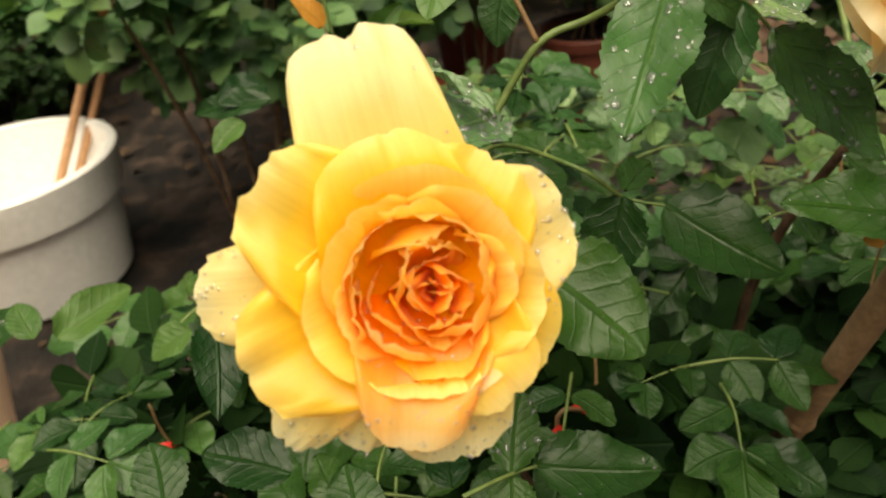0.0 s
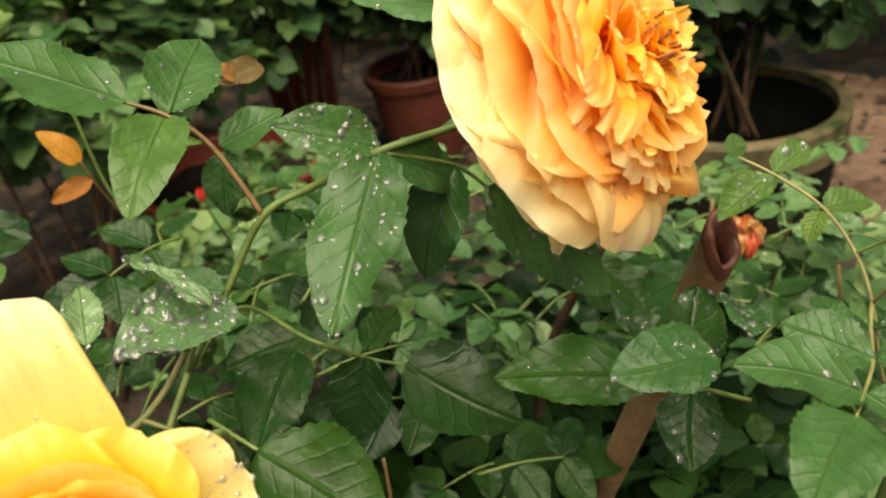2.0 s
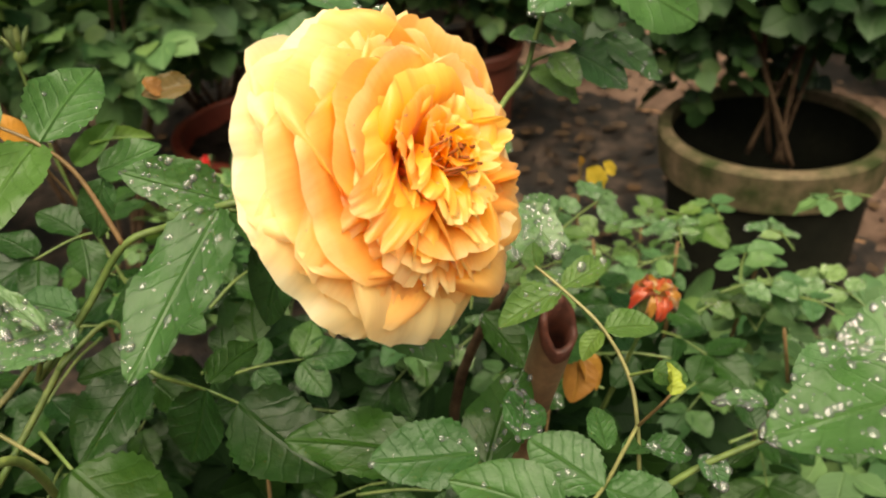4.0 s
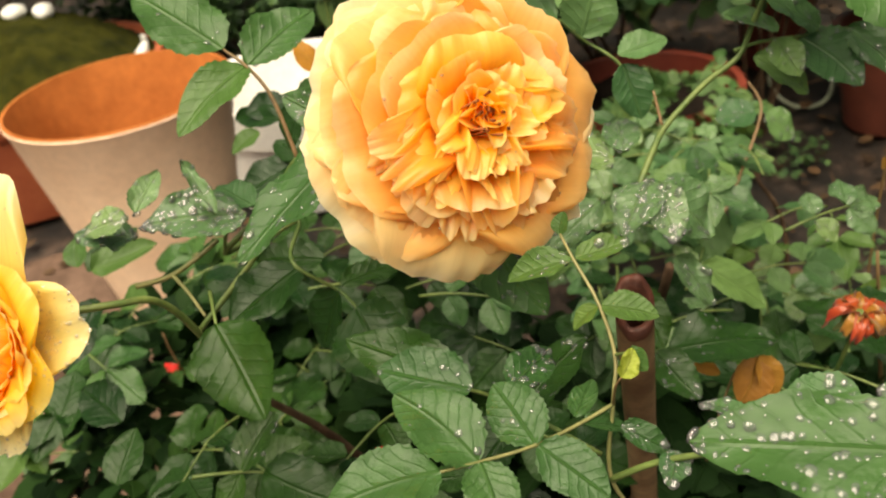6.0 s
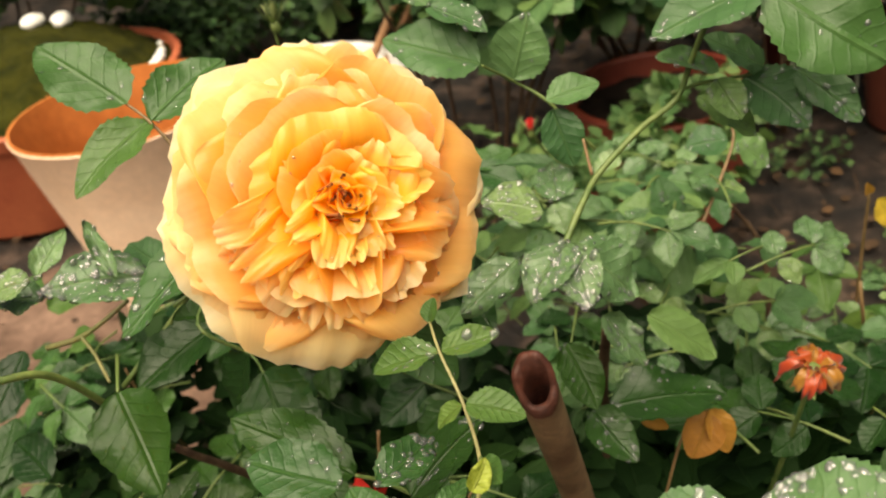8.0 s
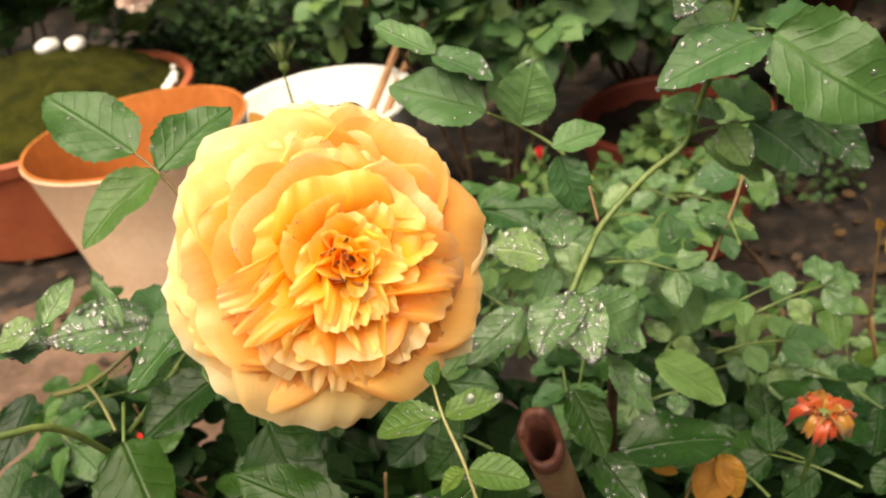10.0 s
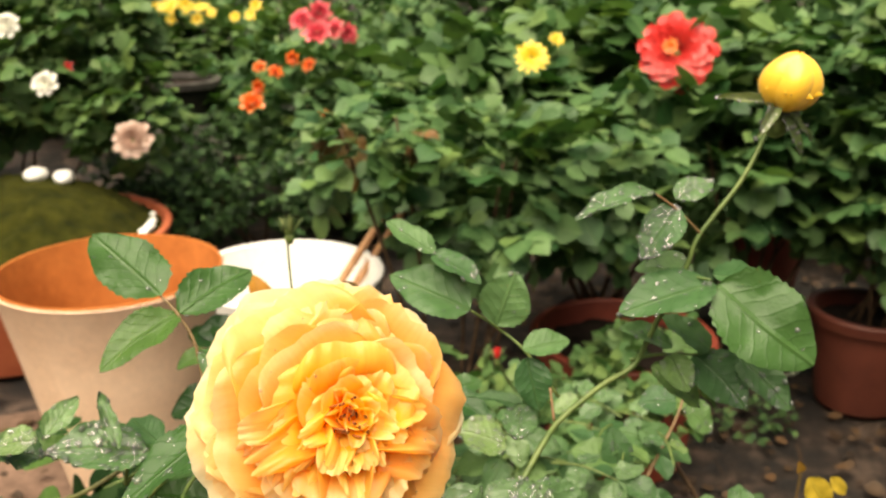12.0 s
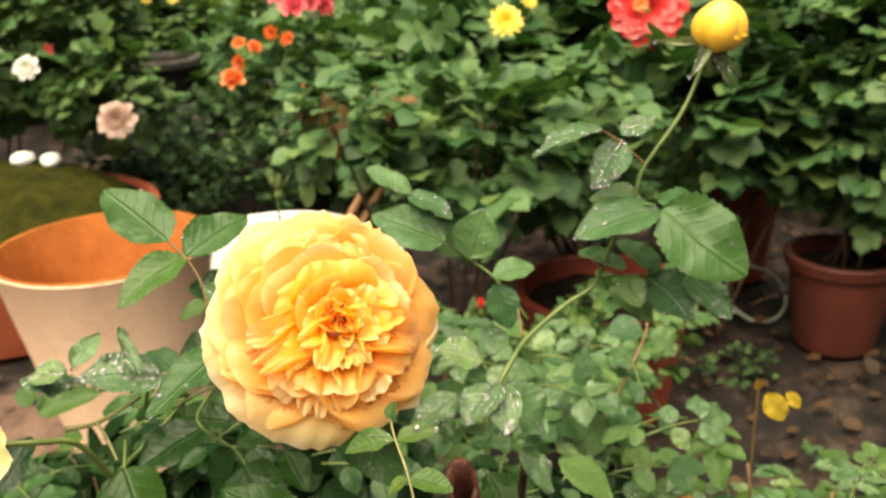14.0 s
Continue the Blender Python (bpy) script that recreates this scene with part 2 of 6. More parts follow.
PETAL_LEMON = petal_material("lemon_petal", (1.0, 0.46, 0.01), (1.0, 0.66, 0.055), (1.0, 0.82, 0.3), 0.6)
PETAL_PEACH = petal_material("peach_petal", (1.0, 0.41, 0.03), (1.0, 0.61, 0.16), (1.0, 0.83, 0.47), 0.66)
PETAL_PALE = petal_material("pale_cream_petal", (1.0, 0.62, 0.13), (1.0, 0.77, 0.34), (1.0, 0.89, 0.6), 0.6)
PETAL_APRICOT = petal_material("apricot_petal", (1.0, 0.29, 0.008), (1.0, 0.53, 0.075), (1.0, 0.82, 0.43), 0.66)
STEM = stem_material("green_cane", (0.065, 0.115, 0.026), (0.15, 0.2, 0.055))
STEM_TAN = stem_material("buff_cane", (0.14, 0.15, 0.05), (0.26, 0.23, 0.1))
STEM_RED = stem_material("reddish_twig", (0.144, 0.0936, 0.036), (0.216, 0.122, 0.0576))
STAMEN = stem_material("dark_stamen", (0.25, 0.06, 0.015), (0.45, 0.15, 0.03), 0.7)
BARK = stem_material("brown_stem", (0.0504, 0.0288, 0.018), (0.115, 0.072, 0.0432), 0.8)
BAMBOO_CUT = rough_material("cut_bamboo", [(0.3, (0.03, 0.008, 0.005)), (0.7, (0.1, 0.028, 0.015))], 90.0, 0.6, 0.6, 0.001, fine=400.0)
BAMBOO = rough_material("weathered_bamboo", [(0.3, (0.11, 0.052, 0.028)), (0.7, (0.28, 0.175, 0.095))], 30.0, 0.5, 0.3, 0.001, fine=160.0)
STICK = rough_material("tan_stick", [(0.3, (0.42, 0.2, 0.09)), (0.7, (0.55, 0.3, 0.15))], 20.0, 0.6, 0.2, 0.001, fine=120.0)
SOIL = rough_material("damp_soil", [(0.4, (0.006, 0.004, 0.003)), (0.52, (0.026, 0.016, 0.011)), (0.64, (0.09, 0.058, 0.042))], 8.0, 0.65, 1.0, 0.02, fine=60.0, speckle=0.95)
PATH_EARTH = rough_material("trodden_earth", [(0.35, (0.07, 0.042, 0.03)), (0.65, (0.19, 0.12, 0.088))], 3.5, 0.75, 0.4, 0.006, fine=40.0)
POTTING = rough_material("potting_earth", [(0.3, (0.00864, 0.00576, 0.00432)), (0.7, (0.0252, 0.0173, 0.013))], 14.0, 0.9, 0.6, 0.006, fine=90.0)
CLAY_PALE = rough_material("pale_clay_outside", [(0.3, (0.74, 0.5, 0.34)), (0.7, (0.84, 0.61, 0.44))], 7.0, 0.6, 0.08, 0.002, fine=60.0, speckle=0.22)
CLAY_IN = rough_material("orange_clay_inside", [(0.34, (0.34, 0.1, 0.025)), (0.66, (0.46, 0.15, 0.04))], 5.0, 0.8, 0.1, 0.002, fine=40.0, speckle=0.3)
CLAY_RED = rough_material("red_clay", [(0.3, (0.158, 0.0252, 0.0144)), (0.7, (0.245, 0.0468, 0.0252))], 9.0, 0.55, 0.12, 0.002, fine=80.0, speckle=0.22)
CLAY_ORANGE = rough_material("orange_clay", [(0.3, (0.324, 0.072, 0.0324)), (0.7, (0.432, 0.115, 0.0504))], 9.0, 0.55, 0.12, 0.002, fine=80.0, speckle=0.22)
CLAY_BROWN = rough_material("brown_clay", [(0.3, (0.0864, 0.0216, 0.0137)), (0.7, (0.144, 0.0374, 0.023))], 9.0, 0.5, 0.12, 0.002, fine=80.0, speckle=0.22)
CLAY_DARK = rough_material("mossy_dark_clay", [(0.3, (0.00432, 0.00576, 0.0036)), (0.7, (0.0144, 0.0144, 0.00936))], 8.0, 0.8, 0.3, 0.003, fine=60.0)
CLAY_MOSSY_RIM = rough_material("mossy_rim_clay", [(0.35, (0.0324, 0.0432, 0.0144)), (0.65, (0.158, 0.115, 0.072))], 12.0, 0.75, 0.3, 0.003, fine=60.0)
WHITE = rough_material("white_plastic", [(0.3, (0.78, 0.77, 0.74)), (0.7, (0.84, 0.83, 0.8))], 8.0, 0.4, 0.05, 0.001, fine=50.0, speckle=0.22)
PEBBLE = rough_material("white_pebble", [(0.3, (0.74, 0.72, 0.68)), (0.7, (0.83, 0.82, 0.79))], 30.0, 0.5, 0.1, 0.001, fine=150.0, speckle=0.22)
MOSS = rough_material("moss", [(0.3, (0.0115, 0.0151, 0.00144)), (0.7, (0.054, 0.054, 0.00648))], 14.0, 0.95, 1.0, 0.01, fine=150.0)
STONE = rough_material("grey_stone", [(0.3, (0.0432, 0.0396, 0.036)), (0.7, (0.101, 0.0936, 0.0864))], 9.0, 0.8, 0.4, 0.005, fine=60.0)
LITTER = leaf_material("fallen_leaf", (0.02, 0.012, 0.007), (0.085, 0.05, 0.028), 0.6, 0.05, 0.5, True)


def plain_petal(name, a, b):
    return petal_material(name, a, tuple((x + y) / 2 for x, y in zip(a, b)), b, 0.2)


PETAL_RED = plain_petal("red_petal", (0.5, 0.008, 0.008), (0.68, 0.035, 0.03))
PETAL_BUD = plain_petal("bud_petal", (0.97, 0.53, 0.025), (1.0, 0.71, 0.12))
PETAL_PINK = plain_petal("pink_petal", (0.55, 0.025, 0.055), (0.7, 0.08, 0.11))
PETAL_ORANGE = plain_petal("bright_orange_petal", (0.8, 0.11, 0.01), (0.9, 0.25, 0.04))
PETAL_YELLOW = plain_petal("yellow_petal", (0.7, 0.46, 0.015), (0.85, 0.66, 0.06))
PETAL_BLUSH = plain_petal("blush_petal", (0.42, 0.24, 0.18), (0.52, 0.37, 0.3))
PETAL_WHITE = plain_petal("white_petal", (0.75, 0.74, 0.62), (0.85, 0.84, 0.8))

def water(name, ior, painted_glint):
    """Rain water: clear, with the sky's gloss on it; painted white stands for the light that gathers inside a drop."""
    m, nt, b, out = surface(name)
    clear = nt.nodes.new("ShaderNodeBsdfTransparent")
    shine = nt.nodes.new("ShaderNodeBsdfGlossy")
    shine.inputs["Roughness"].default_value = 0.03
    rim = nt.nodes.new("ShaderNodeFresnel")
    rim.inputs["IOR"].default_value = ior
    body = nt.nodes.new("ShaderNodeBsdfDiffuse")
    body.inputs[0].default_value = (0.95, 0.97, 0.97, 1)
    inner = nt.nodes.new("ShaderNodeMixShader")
    inner.inputs[0].default_value = painted_glint
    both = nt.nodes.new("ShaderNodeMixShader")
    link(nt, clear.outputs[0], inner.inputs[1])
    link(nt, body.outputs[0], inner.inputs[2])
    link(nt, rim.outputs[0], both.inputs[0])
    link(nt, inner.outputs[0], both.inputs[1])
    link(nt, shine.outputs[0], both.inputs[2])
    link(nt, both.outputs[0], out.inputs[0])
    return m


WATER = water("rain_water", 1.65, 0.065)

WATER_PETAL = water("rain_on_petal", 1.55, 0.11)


# ---------------------------------------------------------------- leaves
def blade(name, material, seed, rows=26, cols=7, teeth=0.02, fold=0.16, droop=0.16, crinkle=0.09):
    """A serrated rose leaflet of length 1 along +y and full width 1, folded along its midrib, its upper side to +z."""
    rng = random.Random(seed)
    verts, uvs = [], []
    lean = rng.uniform(-0.06, 0.06)
    twist = rng.uniform(-0.25, 0.25)
    for i in range(rows):
        v = i / (rows - 1)
        half = 0.5 * (math.sin(math.pi * v ** 0.88) ** 0.62) * (1 - 0.12 * v) * 1.04 if 0 < v < 1 else 0.0
        if v < 0.06:
            half *= 0.75
        tooth = teeth * ((i % 2) * 1.4 - 0.5) * rng.uniform(0.6, 1.3) if 1 < i < rows - 1 else 0.0
        for j in range(cols):
            x = 2 * j / (cols - 1) - 1
            edge = tooth if j in (0, cols - 1) else 0.0
            w = x * (half + edge * min(1, half * 4))
            y = v - (0.018 if abs(x) == 1 and i % 2 else 0) * (0 < v < 1)
            vein = 0.5 + 0.5 * math.sin((v - abs(x) * half * 0.62) * 44)
            z = fold * abs(w) - droop * v * v + -0.002 * vein * abs(x) * (1 - abs(x) * 0.6)
            z += crinkle * noise.noise(V((x * 1.7 + seed * 3.1, v * 4.0, seed))) * abs(x)
            z += twist * w * v
            verts.append((w + lean * math.sin(v * math.pi), y, z))
            uvs.append((0.5 + x * half, v))
    return from_arrays(name, verts, grid_faces(rows, cols), material, uvs)


BLADES = [blade("leaflet", LEAF, s, fold=0.1 + 0.05 * (s % 4), droop=0.06 + 0.05 * (s % 3)) for s in range(8)]
MIDDLE = [blade("leaflet", LEAF_MIDDLE, 50 + s, fold=0.12 + 0.05 * (s % 3), droop=0.08 + 0.05 * (s % 3)) for s in range(6)]
PALE = [blade("leaflet", LEAF_PALE, 40 + s, fold=0.12 + 0.05 * (s % 3), droop=0.08 + 0.05 * (s % 3)) for s in range(6)]
DEWY = [blade("leaflet", LEAF_DEWY, 70 + s, fold=0.14, droop=0.1, crinkle=0.16) for s in range(4)]
BRONZE = [blade("leaflet", LEAF_BRONZE, 55 + s, fold=0.3, droop=0.2) for s in range(2)]
YOUNG = [blade("leaflet", LEAF_YOUNG, 20 + s, fold=0.3, droop=0.1) for s in range(3)]
AUTUMN = [blade("leaflet", LEAF_AUTUMN, 30 + s, fold=0.25, droop=0.2) for s in range(2)]
LIME = [blade("leaflet", LEAF_LIME, 26, fold=0.5, droop=0.3, crinkle=0.3)]
leaf_count = [0]


def leaf_pose(base, tip, width, up):
    base, tip, up = V(base), V(tip), V(up)
    y = tip - base
    long = y.length
    y.normalize()
    z = (up - y * up.dot(y)).normalized()
    x = y.cross(z)
    m = Matrix((x * width, y * long, z * long)).transposed().to_4x4()
    return Matrix.Translation(base) @ m


def leaflet(parent, base, tip, width, up=(0, -0.6, 1), kind=None, label=""):
    """One leaflet from base to tip, width metres across, its upper side towards up."""
    kinds = kind or BLADES
    me = kinds[leaf_count[0] % len(kinds)]
    leaf_count[0] += 1
    return part("leaflet", me, None, parent, label, leaf_pose(base, tip, width, up))


def stalk(parent, points, r0=0.0011, r1=0.0006, material=None, name="leaf_stalk", sides=6):
    n = len(points)
    return part(name, tube(points, [r0 + (r1 - r0) * i / (n - 1) for i in range(n)], sides), material or STEM, parent)


def spray(parent, base, out, up, long, rng, leaflets=5, kind=None, size=0.034):
    """A compound rose leaf: a stalk from base along out, with a leaflet at its end and pairs down its sides."""
    base, out, up = V(base), V(out).normalized(), V(up).normalized()
    side = out.cross(up).normalized()
    up = side.cross(out)
    sag = -0.12 * long
    line = [base, base + out * long * 0.5 + up * long * 0.04, base + out * long + up * sag]
    st = stalk(parent, line)
    end = line[2]
    ahead = (line[2] - line[1]).normalized()
    s = size * rng.uniform(0.9, 1.15)
    leaflet(st, end, end + ahead * s * 1.25 + up * s * rng.uniform(-0.3, 0.1), s * 0.85, up, kind)
    for k in range((leaflets - 1) // 2):
        at = line[2].lerp(line[1], 0.1 + 0.8 * k) if k == 0 else line[1].lerp(line[0], 0.15)
        for sgn in (-1, 1):
            d = (side * sgn + ahead * rng.uniform(0.35, 0.6) + up * rng.uniform(-0.2, 0.15)).normalized()
            q = s * (1.0 - 0.12 * k) * rng.uniform(0.9, 1.1)
            tilt = (up + side * sgn * rng.uniform(-0.25, 0.25)).normalized()
            leaflet(st, at + d * 0.002, at + d * q, q * 0.72, tilt, kind)
    return st


def leaf_cloud(centres, outs, ups, sizes, rng, leaflets=5, fine=False):
    """Arrays for many small folded leaves, in compound groups at the given centres."""
    shape = np.array([(0, 0, 0), (-.42, .33, .07), (0, .38, 0), (.42, .33, .07), (-.36, .7, .03), (0, .74, -.04), (.36, .7, .03), (0, 1.05, -.12)])
    tri = np.array([(0, 2, 1), (0, 3, 2), (1, 2, 5), (1, 5, 4), (2, 3, 6), (2, 6, 5), (4, 5, 7), (5, 6, 7)])
    if fine:
        rows = [(0.12, 0.24), (0.3, 0.41), (0.5, 0.46), (0.68, 0.4), (0.84, 0.26), (0.95, 0.11)]
        pts = [(0, 0, 0)]
        for y, h in rows:
            drop = -0.16 * y * y
            pts += [(-h, y, drop + 0.16 * h), (0, y, drop), (h, y, drop + 0.16 * h)]
        shape = np.array(pts + [(0, 1.04, -0.18)])
        tri = [(0, 2, 1), (0, 3, 2)]
        for k in range(5):
            a = 1 + 3 * k
            tri += [(a, a + 1, a + 4), (a, a + 4, a + 3), (a + 1, a + 2, a + 5), (a + 1, a + 5, a + 4)]
        tri = np.array(tri + [(16, 17, 19), (17, 18, 19)])
    size_of = len(shape)
    uv = np.stack([shape[:, 0] + 0.5, np.clip(shape[:, 1], 0, 1)], 1)
    spots = [(0.55, 0.0, 1.0), (0.42, 1, 0.95), (0.42, -1, 0.95), (0.05, 1, 0.85), (0.05, -1, 0.85)][:leaflets]
    verts, uvs, count = [], [], 0
    outs = outs / np.linalg.norm(outs, axis=1, keepdims=True)
    sides = np.cross(outs, ups)
    sides /= np.linalg.norm(sides, axis=1, keepdims=True) + 1e-9
    norms = np.cross(sides, outs)
    for along, turn, scale in spots:
        n = len(centres)
        y = outs * (1.0 if turn == 0 else 0.45) + sides * turn + norms * rng.uniform(-0.35, 0.25, (n, 1))
        y += rng.normal(0, 0.15, (n, 3))
        y /= np.linalg.norm(y, axis=1, keepdims=True)
        z = norms + rng.normal(0, 0.25, (n, 3))
        x = np.cross(y, z)
        x /= np.linalg.norm(x, axis=1, keepdims=True)
        z = np.cross(x, y)
        s = (sizes * scale * rng.uniform(0.75, 1.2, n))[:, None, None]
        base = centres + outs * (sizes * along * 1.6)[:, None]
        p = base[:, None] + s * (x[:, None] * shape[None, :, :1] * 1.05 + y[:, None] * shape[None, :, 1:2] + z[:, None] * shape[None, :, 2:])
        verts.append(p.reshape(-1, 3))
        uvs.append(np.tile(uv, (n, 1)))
        count += n
    faces = (tri[None] + size_of * np.arange(count)[:, None, None]).reshape(-1, 3)
    return np.concatenate(verts), faces, np.concatenate(uvs)


def foliage(name, parent, blobs, count, size, material, seed, leaflets=5, upward=0.9, label="", fine=False):
    """Leaves through the shells of some blobs (x, y, z, radius, squash), as one part that nobody could count."""
    rng = np.random.default_rng(seed)
    blobs = np.array(blobs, float)
    share = blobs[:, 3] ** 2
    which = rng.choice(len(blobs), count, p=share / share.sum())
    d = rng.normal(size=(count, 3))
    d /= np.linalg.norm(d, axis=1, keepdims=True)
    r = blobs[which, 3] * rng.uniform(0.25, 1.0, count) ** 0.5
    r *= 1 + 0.25 * np.sin(d[:, 0] * 5 + which) * np.cos(d[:, 2] * 4 + which * 2)
    off = d * r[:, None]
    off[:, 2] *= blobs[which, 4]
    centres = blobs[which, :3] + off
    outs = d + rng.normal(0, 0.5, (count, 3))
    outs[:, 2] *= 0.5
    ups = np.array([0, 0, upward]) + d * 0.5 + rng.normal(0, 0.25, (count, 3))
    v, f, uv = leaf_cloud(centres, outs, ups, size * rng.uniform(0.7, 1.25, count), rng, leaflets, fine)
    return part(name, from_arrays(name, v, f, material, uv, smooth=fine), None, parent, label, kind="stuff")


# ---------------------------------------------------------------- petals
def petal(long, wide, th0, th1, cup, ruffle, seed, r0=0.003, bend=1.0, notch=0.0, rows=11, cols=9, curl=0.0, base_z=0.0, material=None, round_=0.34, fan=0.62, pinch=0.0):
    """A petal that grows from the flower's axis (+z) towards +y. th0, th1: its slope from the axis at base and rim, in degrees.
    round_: how far its rim drops back at the sides; fan: how fast it widens; pinch: a fold along its middle."""
    fine = 60
    line = [(r0, base_z, radians(th0))]
    for i in range(1, fine + 1):
        th = radians(th0 + (th1 - th0) * (i / fine) ** bend)
        r, z, _ = line[-1]
        line.append((r + math.sin(th) * long / fine, z + math.cos(th) * long / fine, th))
    verts, uvs = [], []
    for i in range(rows):
        v = i / (rows - 1)
        for j in range(cols):
            x = 2 * j / (cols - 1) - 1
            n2 = noise.noise(V((x * 4.2 + seed * 2.3, v * 3.5, 9 + seed)))
            wave = noise.noise(V((x * 6.5 + seed * 4.1, 3.0, seed)))
            frill = noise.noise(V((x * 13 + seed * 1.7, 5.0, seed)))
            reach = 1 - round_ * abs(x) ** 2.4 - 0.34 * abs(x) ** 12 - notch * math.exp(-(x / 0.14) ** 2) + (0.45 * wave + 0.3 * frill) * ruffle * v
            s = min(max(v * reach, 0.0), 1.0) * fine
            k = min(int(s), fine - 1)
            q = s - k
            r, z, th = (a + (b - a) * q for a, b in zip(line[k], line[k + 1]))
            half = 0.5 * wide * (0.12 + 0.88 * math.sin(math.pi / 2 * min(1.0, v ** fan * 1.04))) * (1 - 0.12 * v ** 5)
            w = x * half
            inward = V((0, -math.cos(th), math.sin(th)))
            p = V((w, r, z))
            n = noise.noise(V((x * 1.6 + seed * 7.3, v * 2.4, seed * 1.7)))
            p += inward * (cup * w * w / max(wide, 1e-6) * 2.2 - pinch * (half - abs(w)) * v)
            p += inward * ruffle * long * (0.7 * n + 0.45 * n2 * (0.4 + abs(x)) + (0.5 * wave + 0.4 * frill) * v ** 4) * v ** 1.4
            p -= inward * curl * long * max(0.0, v - 0.7) ** 2 * 7
            verts.append(p)
            uvs.append((0.5 + 0.5 * x, v * reach))
    return from_arrays("petal", verts, grid_faces(rows, cols), material, uvs)


def facing(at, axis, roll=0.0):
    """A pose at a place whose +z is the axis, with its +y as near to up as can be, turned by roll degrees."""
    z = V(axis).normalized()
    y = (V((0, 0, 1)) - z * z.z).normalized() if abs(z.z) < 0.999 else V((0, 1, 0))
    x = y.cross(z)
    return Matrix.Translation(at) @ Matrix((x, y, z)).transposed().to_4x4() @ pose(0, 0, 0, 0, 0, roll)


def set_petal(blossom, me, spin, place, tilt=(0, 0), m=None):
    """A petal turned by spin degrees, clockwise from the top as the flower is seen from its front."""
    turn = place @ pose(0, 0, 0, 0, 0, -spin) @ pose(0, 0, 0, tilt[0], tilt[1], 0)
    return part("petal", me, None, blossom, "", turn)


def receptacle(parent, place, size=0.006, name="blossom"):
    bm = bmesh.new()
    bmesh.ops.create_uvsphere(bm, u_segments=12, v_segments=8, radius=size)
    bmesh.ops.scale(bm, vec=(1, 1, 1.3), verts=bm.verts)
    for v in bm.verts:
        v.co.z -= size * 0.9
    return part(name, bm, STEM, parent, "", place)


def droplets(name, spots, label, material=None):
    """Rain drops as low glassy domes: spots are (place, normal, radius)."""
    base = bmesh.new()
    bmesh.ops.create_icosphere(base, subdivisions=2, radius=1.0)
    v0 = np.array([v.co for v in base.verts])
    f0 = np.array([[v.index for v in f.verts] for f in base.faces])
    base.free()
    verts, faces = [], []
    for i, (p, n, r) in enumerate(spots):
        n = V(n).normalized()
        x = n.orthogonal().normalized()
        y = n.cross(x)
        b = np.array([x * (0.8 + 0.55 * (i * 0.618 % 1)), y * (0.85 + 0.3 * (i * 0.414 % 1)), n * 0.55])
        verts.append(v0 @ b * r + np.array(p) + np.array(n) * r * 0.25)
        faces.append(f0 + len(v0) * i)
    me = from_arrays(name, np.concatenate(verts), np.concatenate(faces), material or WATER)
    return solo(name, me, None, label, "water drops", "rain drops", "stuff")


def wet(ob, count, seed, big=0.0016, name="rain_drops", label="clear rain drops beaded on a leaf", rim=0.0):
    """Drops scattered over the upper side of a leaf or petal; rim: the share that hangs at its edge."""
    rng = random.Random(seed)
    me = ob.data
    m = WORLD[ob]
    m3 = m.to_3x3()
    inv = m3.inverted().transposed()
    polys = me.polygons
    spots = []
    for _ in range(int(count * 1.7)):
        p = polys[rng.randrange(len(polys))]
        vs = [me.vertices[i].co for i in p.vertices]
        w = [rng.random() for _ in vs]
        c = sum((v * k for v, k in zip(vs, w)), V()) / sum(w)
        if rng.random() < rim:
            uv = max(p.vertices, key=lambda i: me.vertices[i].co.y)
            c = me.vertices[uv].co.lerp(c, 0.15)
        r = big * (0.3 + 1.1 * rng.random() ** 2.4)
        spots.append((m @ c, inv @ p.normal, r))
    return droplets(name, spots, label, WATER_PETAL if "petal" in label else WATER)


# ---------------------------------------------------------------- ground
def ground_height(x, y):
    near = math.exp(-((x - 1.0) ** 2 + (y - 1.6) ** 2) / 3.0)
    return 0.012 * noise.noise(V((x * 3, y * 3, 0))) + 0.02 * near * noise.noise(V((x * 9, y * 9, 4)))


def build_ground():
    edges = sorted({round(v, 3) for v in np.concatenate([np.linspace(-3.2, 3.2, 90), np.linspace(-60, 60, 25)])})
    n = len(edges)
    verts = [(x, y + 1.5, ground_height(x, y + 1.5) - 0.02) for x in edges for y in edges]
    me = from_arrays("ground", verts, grid_faces(n, n), SOIL)
    tagged(new("ground", me), "damp brown garden soil, trodden flat and strewn with leaf litter", "ground", kind="structure")


build_ground()


def trodden_path(name, line, wide, label):
    """A strip of bare beaten earth along a line of (x, y), with ragged edges."""
    rows, cols = 60, 18
    verts = []
    for i in range(rows):
        u = i / (rows - 1) * (len(line) - 1)
        k = min(int(u), len(line) - 2)
        p = V((*line[k], 0)).lerp(V((*line[k + 1], 0)), u - k)
        d = (V((*line[k + 1], 0)) - V((*line[k], 0))).normalized()
        side = V((-d.y, d.x, 0))
        for j in range(cols):
            w = (j / (cols - 1) - 0.5) * wide
            ragged = 1 + 0.25 * noise.noise(V((u * 4, w * 3, 2))) + 0.12 * noise.noise(V((u * 15, w * 9, 7)))
            q = p + side * w * ragged
            edge = 1 - abs(2 * j / (cols - 1) - 1) ** 6
            verts.append((q.x, q.y, ground_height(q.x, q.y) - 0.026 + 0.012 * edge))
    me = from_arrays(name, verts, grid_faces(rows, cols), PATH_EARTH)
    tagged(new(name, me), label, "path", kind="structure")


